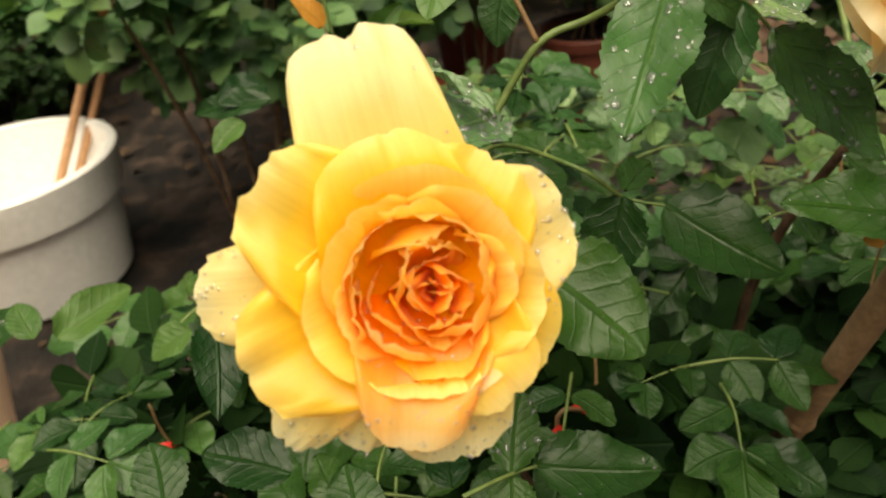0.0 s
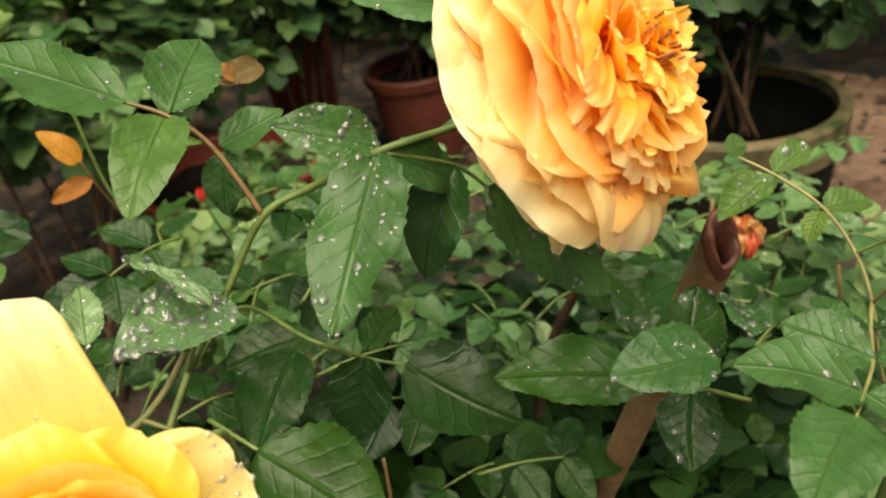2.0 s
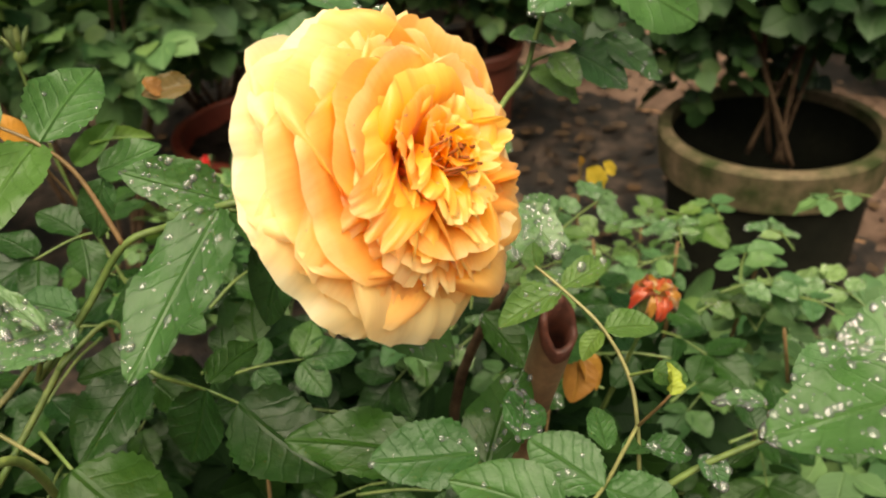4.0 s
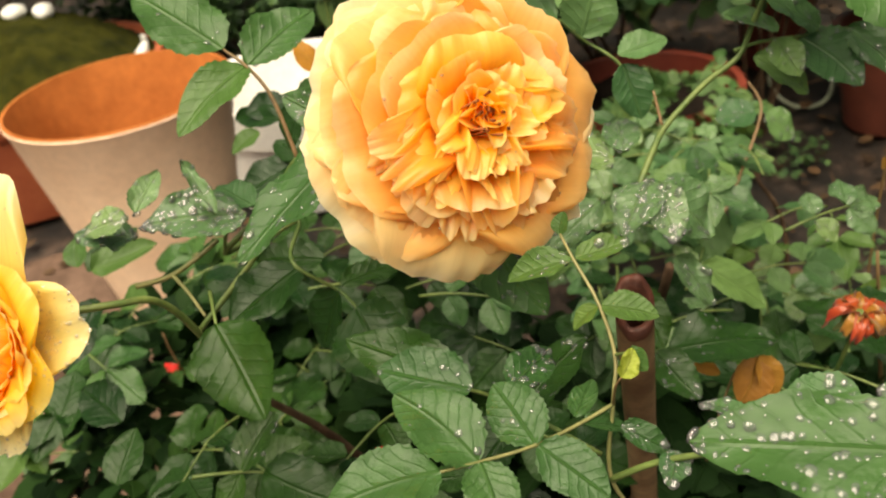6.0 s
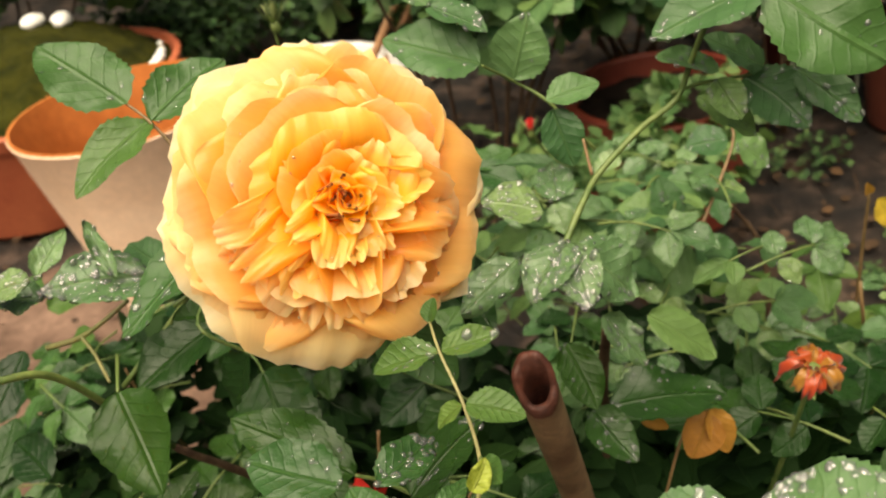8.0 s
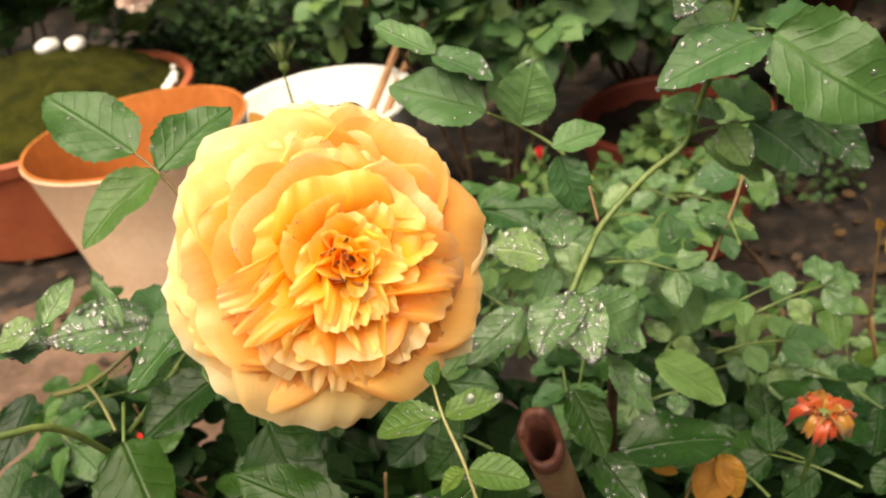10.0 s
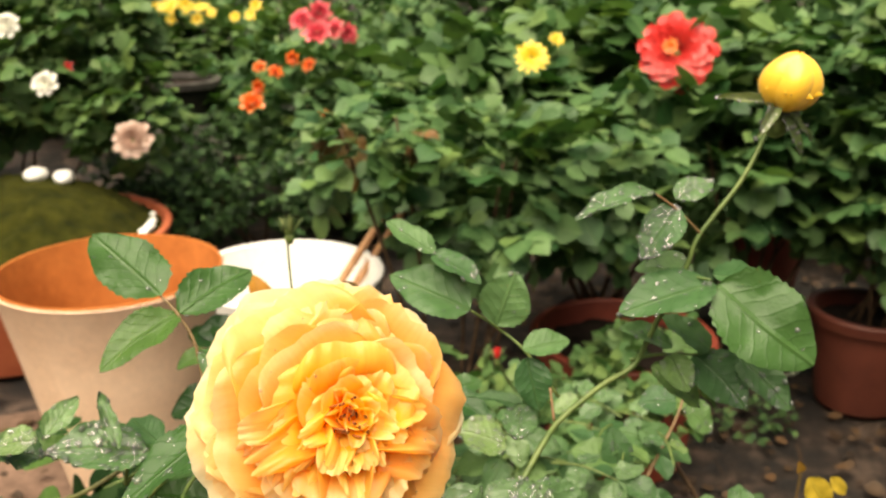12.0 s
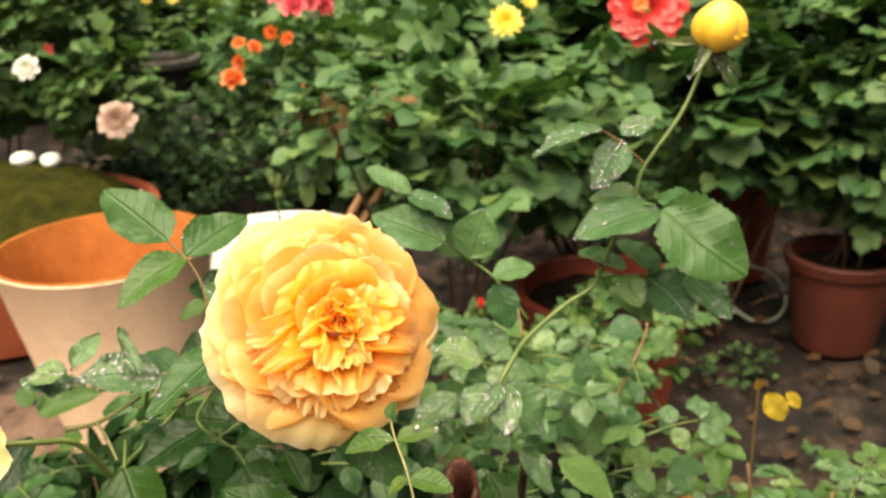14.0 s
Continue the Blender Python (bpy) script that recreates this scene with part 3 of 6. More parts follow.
trodden_path("path_west", [(-0.75, -2.0), (-0.6, 0.0), (-0.75, 1.0), (-1.1, 2.2)], 0.9, "pale brown trodden earth between the pots")
trodden_path("path_east", [(1.3, -0.6), (2.0, 0.6), (2.3, 1.6), (2.2, 3.0)], 0.8, "pale brown trodden earth behind the mossy pot")


# ---------------------------------------------------------------- pots
def pot(name, at, top, bottom, high, outer, label, lip=0.03, lip_out=0.012, wall=0.012, earth=0.85, inner=None, soil=POTTING, rim=None):
    ob = thing(name, at, label, "plant pot" if name != "tub" else "tub", "garden pots")
    low = high - lip
    k = lambda z: bottom + (top - bottom) * z / high
    prof = [(0.0001, 0), (bottom - 0.006, 0), (bottom, 0.006)]
    prof += [(k(low * q), low * q) for q in (0.25, 0.5, 0.75)]
    prof += [(k(low), low), (k(low) + lip_out, low + 0.003), (top + lip_out, high - 0.004), (top + lip_out - 0.004, high), (top - wall + 0.003, high), (top - wall, high - 0.004)]
    body = part("body", lathe(prof[:-1 if inner else None], 72, 0.006, False), outer, ob)
    if rim:
        part("rim", lathe([(k(low) + lip_out - 0.004, low - 0.001), (k(low) + lip_out + 0.003, low), (top + lip_out + 0.003, high - 0.003), (top + lip_out - 0.002, high + 0.003), (top - wall, high + 0.003), (top - wall - 0.003, high - 0.02)], 72, 0.006, False), rim, ob)
    inside = [(top - wall + 0.002, high - 0.003), (k(high * 0.8) - wall, high * 0.8), (k(high * 0.4) - wall, high * 0.4), (bottom - wall, 0.02), (0.0001, 0.018)]
    if inner:
        inside = [(top + lip_out - 0.002, high - 0.003), (top + lip_out - 0.003, high + 0.002), (top - wall + 0.001, high + 0.002)] + inside[1:]
    part("inner_wall", lathe(inside[::-1], 64, 0.0, False), inner or outer, ob)
    if soil:
        z = high * earth
        bm = bmesh.new()
        bmesh.ops.create_grid(bm, x_segments=24, y_segments=24, size=1)
        rad = k(z) - wall - 0.001
        for v in bm.verts:
            r = max(abs(v.co.x), abs(v.co.y))
            d = math.hypot(v.co.x, v.co.y)
            if d > 1e-6:
                v.co *= r / d * rad
            v.co.z = z + 0.008 * noise.noise(v.co * 30)
        part("earth", bm, soil, ob)
    for o in ob.children:
        o.matrix_parent_inverse = Matrix()
        o.data.set_sharp_from_angle(angle=0.5)
    return ob


pot("plant_pot", (-0.675, 1.60, 0), 0.24, 0.11, 0.668, CLAY_PALE, "tall empty clay pot, pale outside and orange inside, on bare soil",
                 lip=0.014, lip_out=0.002, wall=0.008, inner=CLAY_IN, soil=None)
tub = pot("tub", (-0.45, 2.42, 0), 0.295, 0.25, 0.362, WHITE, "white plastic tub with a broad moulded rim", lip=0.12, lip_out=0.018, wall=0.01, earth=0.3, soil=None)
pot("plant_pot", (0.53, 1.96, 0), 0.235, 0.185, 0.36, CLAY_RED, "red clay pot holding a miniature rose", lip=0.045, lip_out=0.012)
pot("plant_pot", (1.33, 2.26, 0), 0.165, 0.12, 0.31, CLAY_BROWN, "brown clay pot holding a leafy shrub", lip=0.04)
pot("plant_pot", (1.37, 1.06, 0), 0.228, 0.19, 0.44, CLAY_DARK, "large dark clay pot with a mossy pale rim", lip=0.085, lip_out=0.014, earth=0.3, rim=CLAY_MOSSY_RIM)
tray = pot("plant_pot", (-1.47, 2.78, 0), 0.52, 0.42, 0.38, CLAY_ORANGE, "wide orange clay tray pot mounded with moss", lip=0.05, lip_out=0.015, earth=0.9)
pot("plant_pot", (1.2, 2.85, 0), 0.15, 0.11, 0.4, CLAY_RED, "red clay pot half hidden behind the shrubs", lip=0.04)
pot("plant_pot", (-1.3, 4.3, 0.47), 0.2, 0.16, 0.22, CLAY_DARK, "dark plastic pot with a pale grey rim, set on a stone", lip=0.035, rim=STONE)
block = bmesh.new()
bmesh.ops.create_cube(block, size=1)
bmesh.ops.scale(block, vec=(0.44, 0.4, 0.47), verts=block.verts)
bmesh.ops.bevel(block, geom=block.edges[:], offset=0.03, segments=2, affect='EDGES')
solo("stone_block", block, STONE, "rough grey stone block under the dark pot", "stone", m=pose(-1.3, 4.3, 0.235))

# ---------------------------------------------------------------- background plants


def shrub(name, at, blobs, count, size, material, label, category, stems=4, seed=0, leaflets=5, stem_r=0.006, base_z=0.0, bark=None):
    ob = thing(name, at, label, category, "garden plants")
    rs = random.Random(seed)
    a = V(at)
    for k in range(stems):
        b = V(blobs[k % len(blobs)][:3]) + V((rs.uniform(-.08, .08), rs.uniform(-.08, .08), 0.05))
        s = a + V((rs.uniform(-.06, .06), rs.uniform(-.06, .06), base_z))
        mid = s.lerp(b, 0.5) + V((rs.uniform(-.05, .05), rs.uniform(-.05, .05), 0.05))
        part("stem", tube([s, mid, b], [stem_r, stem_r * 0.8, stem_r * 0.4], 7), bark or BARK, ob)
    foliage("foliage", ob, blobs, int(count * 0.86), size, material, seed + 100, leaflets, fine=count < 1050 and seed < 20)
    # Brighter leaves over each crown: mixed greens, with highlights painted in as colour.
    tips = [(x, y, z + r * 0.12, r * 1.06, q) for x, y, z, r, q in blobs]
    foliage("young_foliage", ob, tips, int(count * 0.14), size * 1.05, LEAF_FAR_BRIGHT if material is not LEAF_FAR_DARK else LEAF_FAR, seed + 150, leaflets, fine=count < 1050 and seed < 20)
    return ob


def flower(parent, at, axis, radius, n, layers, material, seed=0, heart=None, cup=0.3, name="blossom", wide=0.55):
    place = facing(at, axis)
    b = receptacle(parent, place, radius * 0.16, name)
    rs = random.Random(seed)
    for la in range(layers):
        q = 1 - 0.72 * la / max(1, layers)
        for k in range(n):
            me = petal(radius * q * rs.uniform(0.92, 1.08), radius * wide * q, 72 - 34 * la / layers, 96 - 50 * la / layers, cup, 0.06, seed + la * 20 + k, r0=radius * 0.05, rows=7, cols=5, material=material)
            part("petal", me, None, b, "", place @ pose(0, 0, 0, 0, 0, 360 / n * (k + 0.5 * (la % 2)) + rs.uniform(-6, 6)))
    return b


dahlia_bush = shrub("dahlia_bush", (0.62, 2.75, 0), [(0.3, 2.5, 0.78, .27, .9), (0.7, 2.75, 0.88, .32, .8), (0.05, 2.5, 0.85, .25, .9), (1.05, 2.8, 0.85, .3, .9), (0.5, 3.0, 0.95, .3, .8)], 900, 0.085, LEAF_FAR, "tall leafy dahlia bush with a red and a yellow bloom", "dahlia", 9, 1, 5, 0.008)
back_rose = shrub("rose_bush", (0.05, 1.75, 0), [(-.12, 1.55, .95, .1, .9), (.15, 1.62, .86, .17, 1.1), (.05, 2.0, .78, .2, 1.1), (.38, 1.8, .84, .18, 1.0), (.42, 1.95, .7, .16, .8)], 500, 0.05, LEAF_FAR, "rose bush with mid-green leaves and bare brown lower stems", "rose bush", 7, 2)
shrub("rose_bush", (0.95, 2.35, 0), [(.85, 2.3, .75, .25, 1.0), (1.15, 2.4, .9, .28, 1.0), (1.2, 2.3, .66, .16, 1)], 420, 0.07, LEAF_FAR, "dense garden shrub with broad green leaves", "shrub", 6, 3)
specked = shrub("potted_shrub", (1.33, 2.26, .26), [(1.35, 2.2, .75, .24, 1.2), (1.5, 2.3, .98, .26, 1.2), (1.62, 2.2, .6, .22, 1.2)], 900, 0.05, LEAF_FAR, "leafy shrub with tiny white blooms growing in the brown pot", "shrub", 5, 4)
white_bush = shrub("rose_bush", (-1.75, 3.3, 0), [(-1.6, 3.2, .9, .34, 1.0), (-1.95, 3.1, .75, .3, 1.1), (-1.35, 3.25, 1.05, .3, .9), (-1.15, 3.1, .75, .2, .9)], 900, 0.055, LEAF_FAR_BRIGHT, "climbing rose bush with small white blooms", "rose bush", 5, 5)
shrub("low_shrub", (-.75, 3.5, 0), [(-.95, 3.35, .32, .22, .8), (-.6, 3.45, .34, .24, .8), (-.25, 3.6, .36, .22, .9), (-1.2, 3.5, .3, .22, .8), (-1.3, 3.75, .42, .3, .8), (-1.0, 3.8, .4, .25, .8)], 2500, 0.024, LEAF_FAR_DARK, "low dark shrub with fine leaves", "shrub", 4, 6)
orange_bush = shrub("flower_bush", (-.5, 4.2, 0), [(-.55, 4.1, .55, .32, 1.0), (-.1, 4.2, .7, .36, 1), (-.35, 4.0, .35, .3, .9), (-.9, 4.6, .5, .35, 1)], 1100, 0.06, LEAF_FAR, "leafy bush dotted with orange and pink blooms", "flower bush", 6, 7)
yellow_bush = shrub("flower_bush", (-1.3, 6.2, 0), [(-1.6, 6.2, .6, .5, .8), (-.9, 6.3, .6, .5, .8), (-2.3, 6, .7, .6, .9)], 900, 0.07, LEAF_FAR_BRIGHT, "bright green bush topped with yellow blooms", "flower bush", 5, 8)
mini_rose = shrub("miniature_rose", (.42, 1.75, .0), [(.22, 1.28, .42, .13, .8), (.38, 1.45, .38, .16, .7), (.12, 1.12, .55, .12, .9), (.5, 1.6, .42, .16, .7)], 330, 0.03, LEAF_FAR_BRIGHT, "miniature rose with fresh small leaves and a red bud", "rose bush", 5, 9)
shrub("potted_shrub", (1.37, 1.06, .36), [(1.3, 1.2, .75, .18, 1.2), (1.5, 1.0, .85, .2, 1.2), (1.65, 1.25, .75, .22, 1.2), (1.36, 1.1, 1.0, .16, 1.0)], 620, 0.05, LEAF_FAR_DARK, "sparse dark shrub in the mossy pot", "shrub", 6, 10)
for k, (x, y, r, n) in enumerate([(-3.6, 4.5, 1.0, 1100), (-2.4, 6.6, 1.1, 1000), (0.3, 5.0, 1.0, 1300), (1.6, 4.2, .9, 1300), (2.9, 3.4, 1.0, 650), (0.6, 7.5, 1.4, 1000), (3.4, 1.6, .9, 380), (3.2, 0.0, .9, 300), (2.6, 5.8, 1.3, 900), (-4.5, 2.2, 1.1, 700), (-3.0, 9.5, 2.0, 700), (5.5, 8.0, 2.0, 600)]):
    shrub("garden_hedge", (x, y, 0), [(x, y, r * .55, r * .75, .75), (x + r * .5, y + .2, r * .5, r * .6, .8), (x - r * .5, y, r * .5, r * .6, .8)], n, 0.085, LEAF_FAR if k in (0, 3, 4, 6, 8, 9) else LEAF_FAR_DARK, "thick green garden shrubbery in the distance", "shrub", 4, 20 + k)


# ---------------------------------------------------------------- the rose bush in front
near_bush = thing("rose_bush", (0.1, 0.3, 0), "rain-wet rose bush bearing two large yellow blooms and a bud", "rose bush", "garden plants")


def reach_petal(radius, height, wide, th0, th1, cup, ruffle, seed, material, r0=0.003, bend=1.0, floor=-0.04, **more):
    """A petal whose rim reaches a radius and a height from the flower's middle."""
    run = rise = 0.0
    for i in range(60):
        th = radians(th0 + (th1 - th0) * ((i + 1) / 60) ** bend)
        run += math.sin(th) / 60
        rise += math.cos(th) / 60
    long = min((radius - r0) / max(run, 0.12), (height - floor) / max(rise, 0.05))
    r0 = max(r0, radius - long * run)
    return petal(long, wide, th0, th1, cup, ruffle, seed, r0=r0, base_z=height - long * rise, material=material, bend=bend, **more)


def rosette():
    """The flat, full bloom: a skirt of cream petals under a thick face of folded apricot ones round a hollow heart."""
    place = facing((0.0208, 0.091, 1.1612), (0.38, -0.81, 0.46)) @ Matrix.Diagonal((1.03, 0.99, 1.03, 1))
    b = receptacle(near_bush, place @ pose(0, 0, -0.03))
    rs = random.Random(11)
    rings = [
        # count, radius, height, th0, th1, wide, cup, ruffle, material
        (7, 0.0590, -0.030, 62, 116, 1.30, 0.10, 0.06, PETAL_PALE),
        (8, 0.0580, -0.021, 54, 106, 1.35, 0.12, 0.07, PETAL_PALE),
        (8, 0.0552, -0.009, 40, 98, 1.40, 0.14, 0.08, PETAL_PEACH),
        (8, 0.0500, -0.001, 32, 88, 1.45, 0.16, 0.08, PETAL_APRICOT),
        (8, 0.0430, 0.0055, 26, 78, 1.50, 0.18, 0.07, PETAL_APRICOT),
        (8, 0.0365, 0.0095, 20, 66, 1.50, 0.20, 0.07, PETAL_APRICOT),
        (7, 0.0285, 0.0125, 16, 58, 1.50, 0.24, 0.08, PETAL_GOLD),
        (7, 0.0215, 0.0140, 12, 52, 1.45, 0.30, 0.08, PETAL_GOLD),
        (5, 0.0135, 0.0140, 8, 46, 1.40, 0.36, 0.10, PETAL_GOLD),
    ]
    n = 0
    faces = []
    for q, (count, radius, height, th0, th1, wide, cup, ruf, material) in enumerate(rings):
        inner = q > 2
        spins = []
        for k in range(count):
            spin = 360 / count * (k + 0.5 * (q % 2) + 0.2 * q) + rs.uniform(-9, 9)
            down = math.cos(radians(spin - 5)) < -0.05
            if down and q in (3, 4, 6, 7):
                spins += [(spin - 90 / count, True), (spin + 90 / count, True)]
            else:
                spins.append((spin, False))
        for spin, slim in spins:
            n += 1
            lower = math.cos(radians(spin)) < -0.3
            r = radius * (rs.uniform(0.86, 1.02) if slim else rs.uniform(0.94, 1.03)) * (1.04 if q < 2 and lower else 1.0)
            z = height + rs.uniform(-0.003, 0.0025) - (0.003 if inner and not slim else 0.0)
            w = wide * 2 * math.pi * radius / count * (rs.uniform(0.4, 0.62) if slim else rs.uniform(0.95, 1.3))
            lean = rs.uniform(-20, 16) if slim else rs.uniform(-6, 14)
            me = reach_petal(r, z, w, th0 + rs.uniform(-5, 5), th1 + lean, rs.uniform(0.4, 1.0) if slim else cup * rs.uniform(0.3, 1.1), ruf * (1.2 if slim else 1.15), n, material, floor=-0.038,
                             notch=0.16 * rs.random() if slim else 0.06 * rs.random(), rows=24, cols=21, pinch=(0.4 if slim else 0.25) * rs.random() ** 2,
                             curl=0.35 * rs.random() if inner else 0.12, round_=rs.uniform(0.15, 0.35) if slim else rs.uniform(0.08, 0.22), fan=0.5)
            ob = set_petal(b, me, spin + rs.uniform(-7, 7), place, (rs.uniform(-4, 4), rs.uniform(-13, 13) if slim else rs.uniform(-7, 7)))
            faces.append((q, ob))
    # petals folded upright round the middle
    for k in range(13):
        n += 1
        me = reach_petal(rs.uniform(0.003, 0.014), rs.uniform(0.012, 0.0165), rs.uniform(0.008, 0.014), 6, rs.uniform(30, 70), 0.8, 0.18, n, PETAL_GOLD, rows=14, cols=11, pinch=rs.uniform(0.2, 0.8), floor=-0.01)
        set_petal(b, me, 83 * k + rs.uniform(-18, 18), place, (0, rs.uniform(-16, 16)))
    rs2 = random.Random(3)
    core = bmesh.new()
    bmesh.ops.create_uvsphere(core, u_segments=20, v_segments=12, radius=0.005)
    for v in core.verts:
        v.co.z = v.co.z * 0.6 + 0.0012 * noise.noise(v.co * 500)
    part("heart", core, PETAL_GOLD, b, "", place @ pose(0, 0, 0.005))
    filament = bmesh.new()
    bmesh.ops.create_cone(filament, segments=5, radius1=0.0003, radius2=0.0006, depth=0.011)
    me = mesh_of("stamen", filament, STAMEN)
    for k in range(14):
        a, r = rs2.uniform(0, 6.28), rs2.uniform(0.002, 0.009)
        part("stamen", me, None, b, "", place @ pose(r * math.cos(a), r * math.sin(a), 0.0108, rs2.uniform(-30, 30), rs2.uniform(-30, 30), 0))
    for k, (q, ob) in enumerate(faces):
        if 0 < q < 8 and k % 2 == 0:
            wet(ob, 7, 1200 + k, 0.0006, label="clear rain drops beaded on an apricot petal", rim=0.7)
    return b


def cupped():
    """The younger bloom: broad outer petals round a deep cup with an orange heart."""
    place = facing((-0.1851, 0.078, 1.0982), (-0.25, -0.84, 0.45)) @ Matrix.Scale(0.8, 4)
    b = receptacle(near_bush, place @ pose(0, 0, -0.014))
    # spin, long, wide, th0, th1, cup, ruffle, height, material
    outer = [
        (-5, 0.085, 0.056, 76, 96, 0.12, 0.03, -0.012, PETAL_CREAM),
        (-81, 0.070, 0.046, 76, 92, 0.15, 0.05, -0.013, PETAL_CREAM),
        (-127, 0.066, 0.034, 76, 94, 0.15, 0.05, -0.014, PETAL_CREAM),
        (72, 0.053, 0.056, 74, 90, 0.2, 0.05, -0.012, PETAL_CREAM),
        (178, 0.056, 0.053, 72, 86, 0.2, 0.05, -0.012, PETAL_CREAM),
        (213, 0.056, 0.03, 76, 92, 0.2, 0.06, -0.014, PETAL_CREAM),
        (-46, 0.062, 0.058, 64, 80, 0.24, 0.06, -0.008, PETAL_LEMON),
        (-104, 0.060, 0.056, 64, 82, 0.25, 0.05, -0.009, PETAL_LEMON),
        (126, 0.045, 0.050, 60, 82, 0.25, 0.03, -0.008, PETAL_LEMON),
        (40, 0.047, 0.054, 60, 78, 0.25, 0.05, -0.007, PETAL_LEMON),
        (-8, 0.050, 0.058, 60, 70, 0.25, 0.05, -0.006, PETAL_LEMON),
        (195, 0.050, 0.045, 54, 78, 0.3, 0.05, -0.006, PETAL_APRICOT),
        (150, 0.045, 0.044, 58, 76, 0.3, 0.03, -0.006, PETAL_LEMON),
    ]
    n = 200
    made = []
    for spin, long, wide, th0, th1, cup, ruf, z, material in outer:
        n += 1
        me = petal(long, wide, th0, th1, cup, ruf * 1.7, n, base_z=z, material=material, rows=18, cols=19, curl=0.12, notch=0.035 if n == 201 else 0.04 if n % 3 == 0 else 0.0, round_=0.08 if n == 201 else 0.24, fan=0.38)
        made.append(set_petal(b, me, spin, place))
    # the cup, from its broad walls down to the crumpled heart: spin, radius, height, wide, th0, th1, cup, ruffle, material
    rs = random.Random(4)
    walls = [
        (10, 0.035, 0.017, 0.060, 66, 34, 0.4, 0.03, PETAL_LEMON),
        (95, 0.034, 0.015, 0.054, 66, 34, 0.4, 0.03, PETAL_LEMON),
        (175, 0.034, 0.012, 0.056, 68, 40, 0.4, 0.04, PETAL_APRICOT),
        (262, 0.034, 0.015, 0.054, 66, 34, 0.4, 0.03, PETAL_LEMON),
        (48, 0.030, 0.018, 0.052, 56, 14, 0.42, 0.04, PETAL_LEMON),
        (-48, 0.029, 0.018, 0.052, 56, 14, 0.42, 0.04, PETAL_LEMON),
        (190, 0.029, 0.015, 0.056, 56, 14, 0.42, 0.04, PETAL_LEMON),
        (0, 0.0245, 0.0165, 0.040, 48, 4, 0.45, 0.05, PETAL_LEMON),
        (88, 0.0245, 0.0155, 0.034, 48, 4, 0.45, 0.05, PETAL_GOLD),
        (165, 0.0245, 0.014, 0.038, 48, 6, 0.45, 0.05, PETAL_HEART),
        (258, 0.0245, 0.0155, 0.036, 48, 4, 0.45, 0.05, PETAL_GOLD),
    ]
    for spin, radius, height, wide, th0, th1, cup, ruf, material in walls:
        n += 1
        me = reach_petal(radius, height, wide, th0 + rs.uniform(-4, 4), th1 + rs.uniform(-8, 8), cup, ruf * 1.8, n, material, bend=0.9, floor=-0.016, rows=18, cols=19, curl=0.15, round_=0.2, fan=0.45, notch=0.04 * (n % 2))
        set_petal(b, me, spin + rs.uniform(-6, 6), place, (0, rs.uniform(-6, 6)))
    # two broad folds that lean over the upper part of the heart
    for spin, radius, height, wide, th1 in [(-42, 0.0205, 0.0175, 0.040, -30), (22, 0.0205, 0.018, 0.040, -26), (-85, 0.020, 0.016, 0.034, -22)]:
        n += 1
        me = reach_petal(radius, height, wide, 46, th1, 0.4, 0.1, n, PETAL_LEMON, bend=0.9, floor=-0.016, rows=18, cols=19, curl=0.1, round_=0.22, fan=0.45)
        set_petal(b, me, spin, place)
    heart = place @ pose(0.0035, -0.001, 0)
    for q, (count, radius, height, wide, th0, th1) in enumerate([(5, 0.0185, 0.0155, 0.032, 42, -12), (4, 0.0145, 0.0145, 0.028, 36, -8), (4, 0.010, 0.0135, 0.024, 26, 0), (3, 0.006, 0.011, 0.016, 14, 20), (3, 0.003, 0.009, 0.010, 4, 24)]):
        for k in range(count):
            n += 1
            me = reach_petal(radius * rs.uniform(0.85, 1.12), height + rs.uniform(-0.003, 0.0025), wide * rs.uniform(0.8, 1.25), th0 + rs.uniform(-8, 8), th1 + rs.uniform(-22, 20), rs.uniform(0.1, 0.6), 0.14, n, PETAL_GOLD if q < 2 else PETAL_HEART,
                             r0=0.001, floor=-0.016, rows=20, cols=19, round_=0.18, pinch=0.3 * rs.random() ** 2, notch=0.1 * (rs.random() < 0.4))
            set_petal(b, me, 360 / count * (k + 0.37 * q) + rs.uniform(-30, 30), heart, (rs.uniform(-12, 12), rs.uniform(-34, 34)))
    for k, count, big in ((0, 14, 0.0008), (1, 110, 0.0008), (2, 60, 0.0008), (3, 130, 0.0008), (4, 240, 0.0006), (5, 80, 0.0008), (8, 90, 0.0006), (11, 110, 0.0005)):
        wet(made[k], count, 90 + k, big, label="clear rain drops beaded on a yellow petal", rim=0.6)
    return b


rosette()
cupped()

# ---------------------------------------------------------------- canes that carry the bush
S0 = V((0.1, 0.3, 0))
stalk(near_bush, [S0 + V((0.02, 0.02, 0)), (0.16, 0.32, 0.4), (0.13, 0.3, 0.8), (0.125, 0.21, 1.0)], 0.007, 0.0028, BARK, "cane", 8)
stalk(near_bush, [S0, (0.02, 0.28, 0.45), (-0.07, 0.26, 0.8), (-0.13, 0.2, 0.96)], 0.006, 0.002, BARK, "cane", 8)
stalk(near_bush, [S0 + V((0.01, -0.02, 0)), (0.11, 0.18, 0.5), (0.095, 0.05, 0.85), (0.066, 0.006, 1.03)], 0.005, 0.0018, STEM, "cane", 8)
stalk(near_bush, [S0 + V((0.03, 0.03, 0)), (0.26, 0.4, 0.45), (0.3, 0.46, 0.8), (0.27, 0.47, 0.9)], 0.005, 0.0016, BARK, "cane", 8)
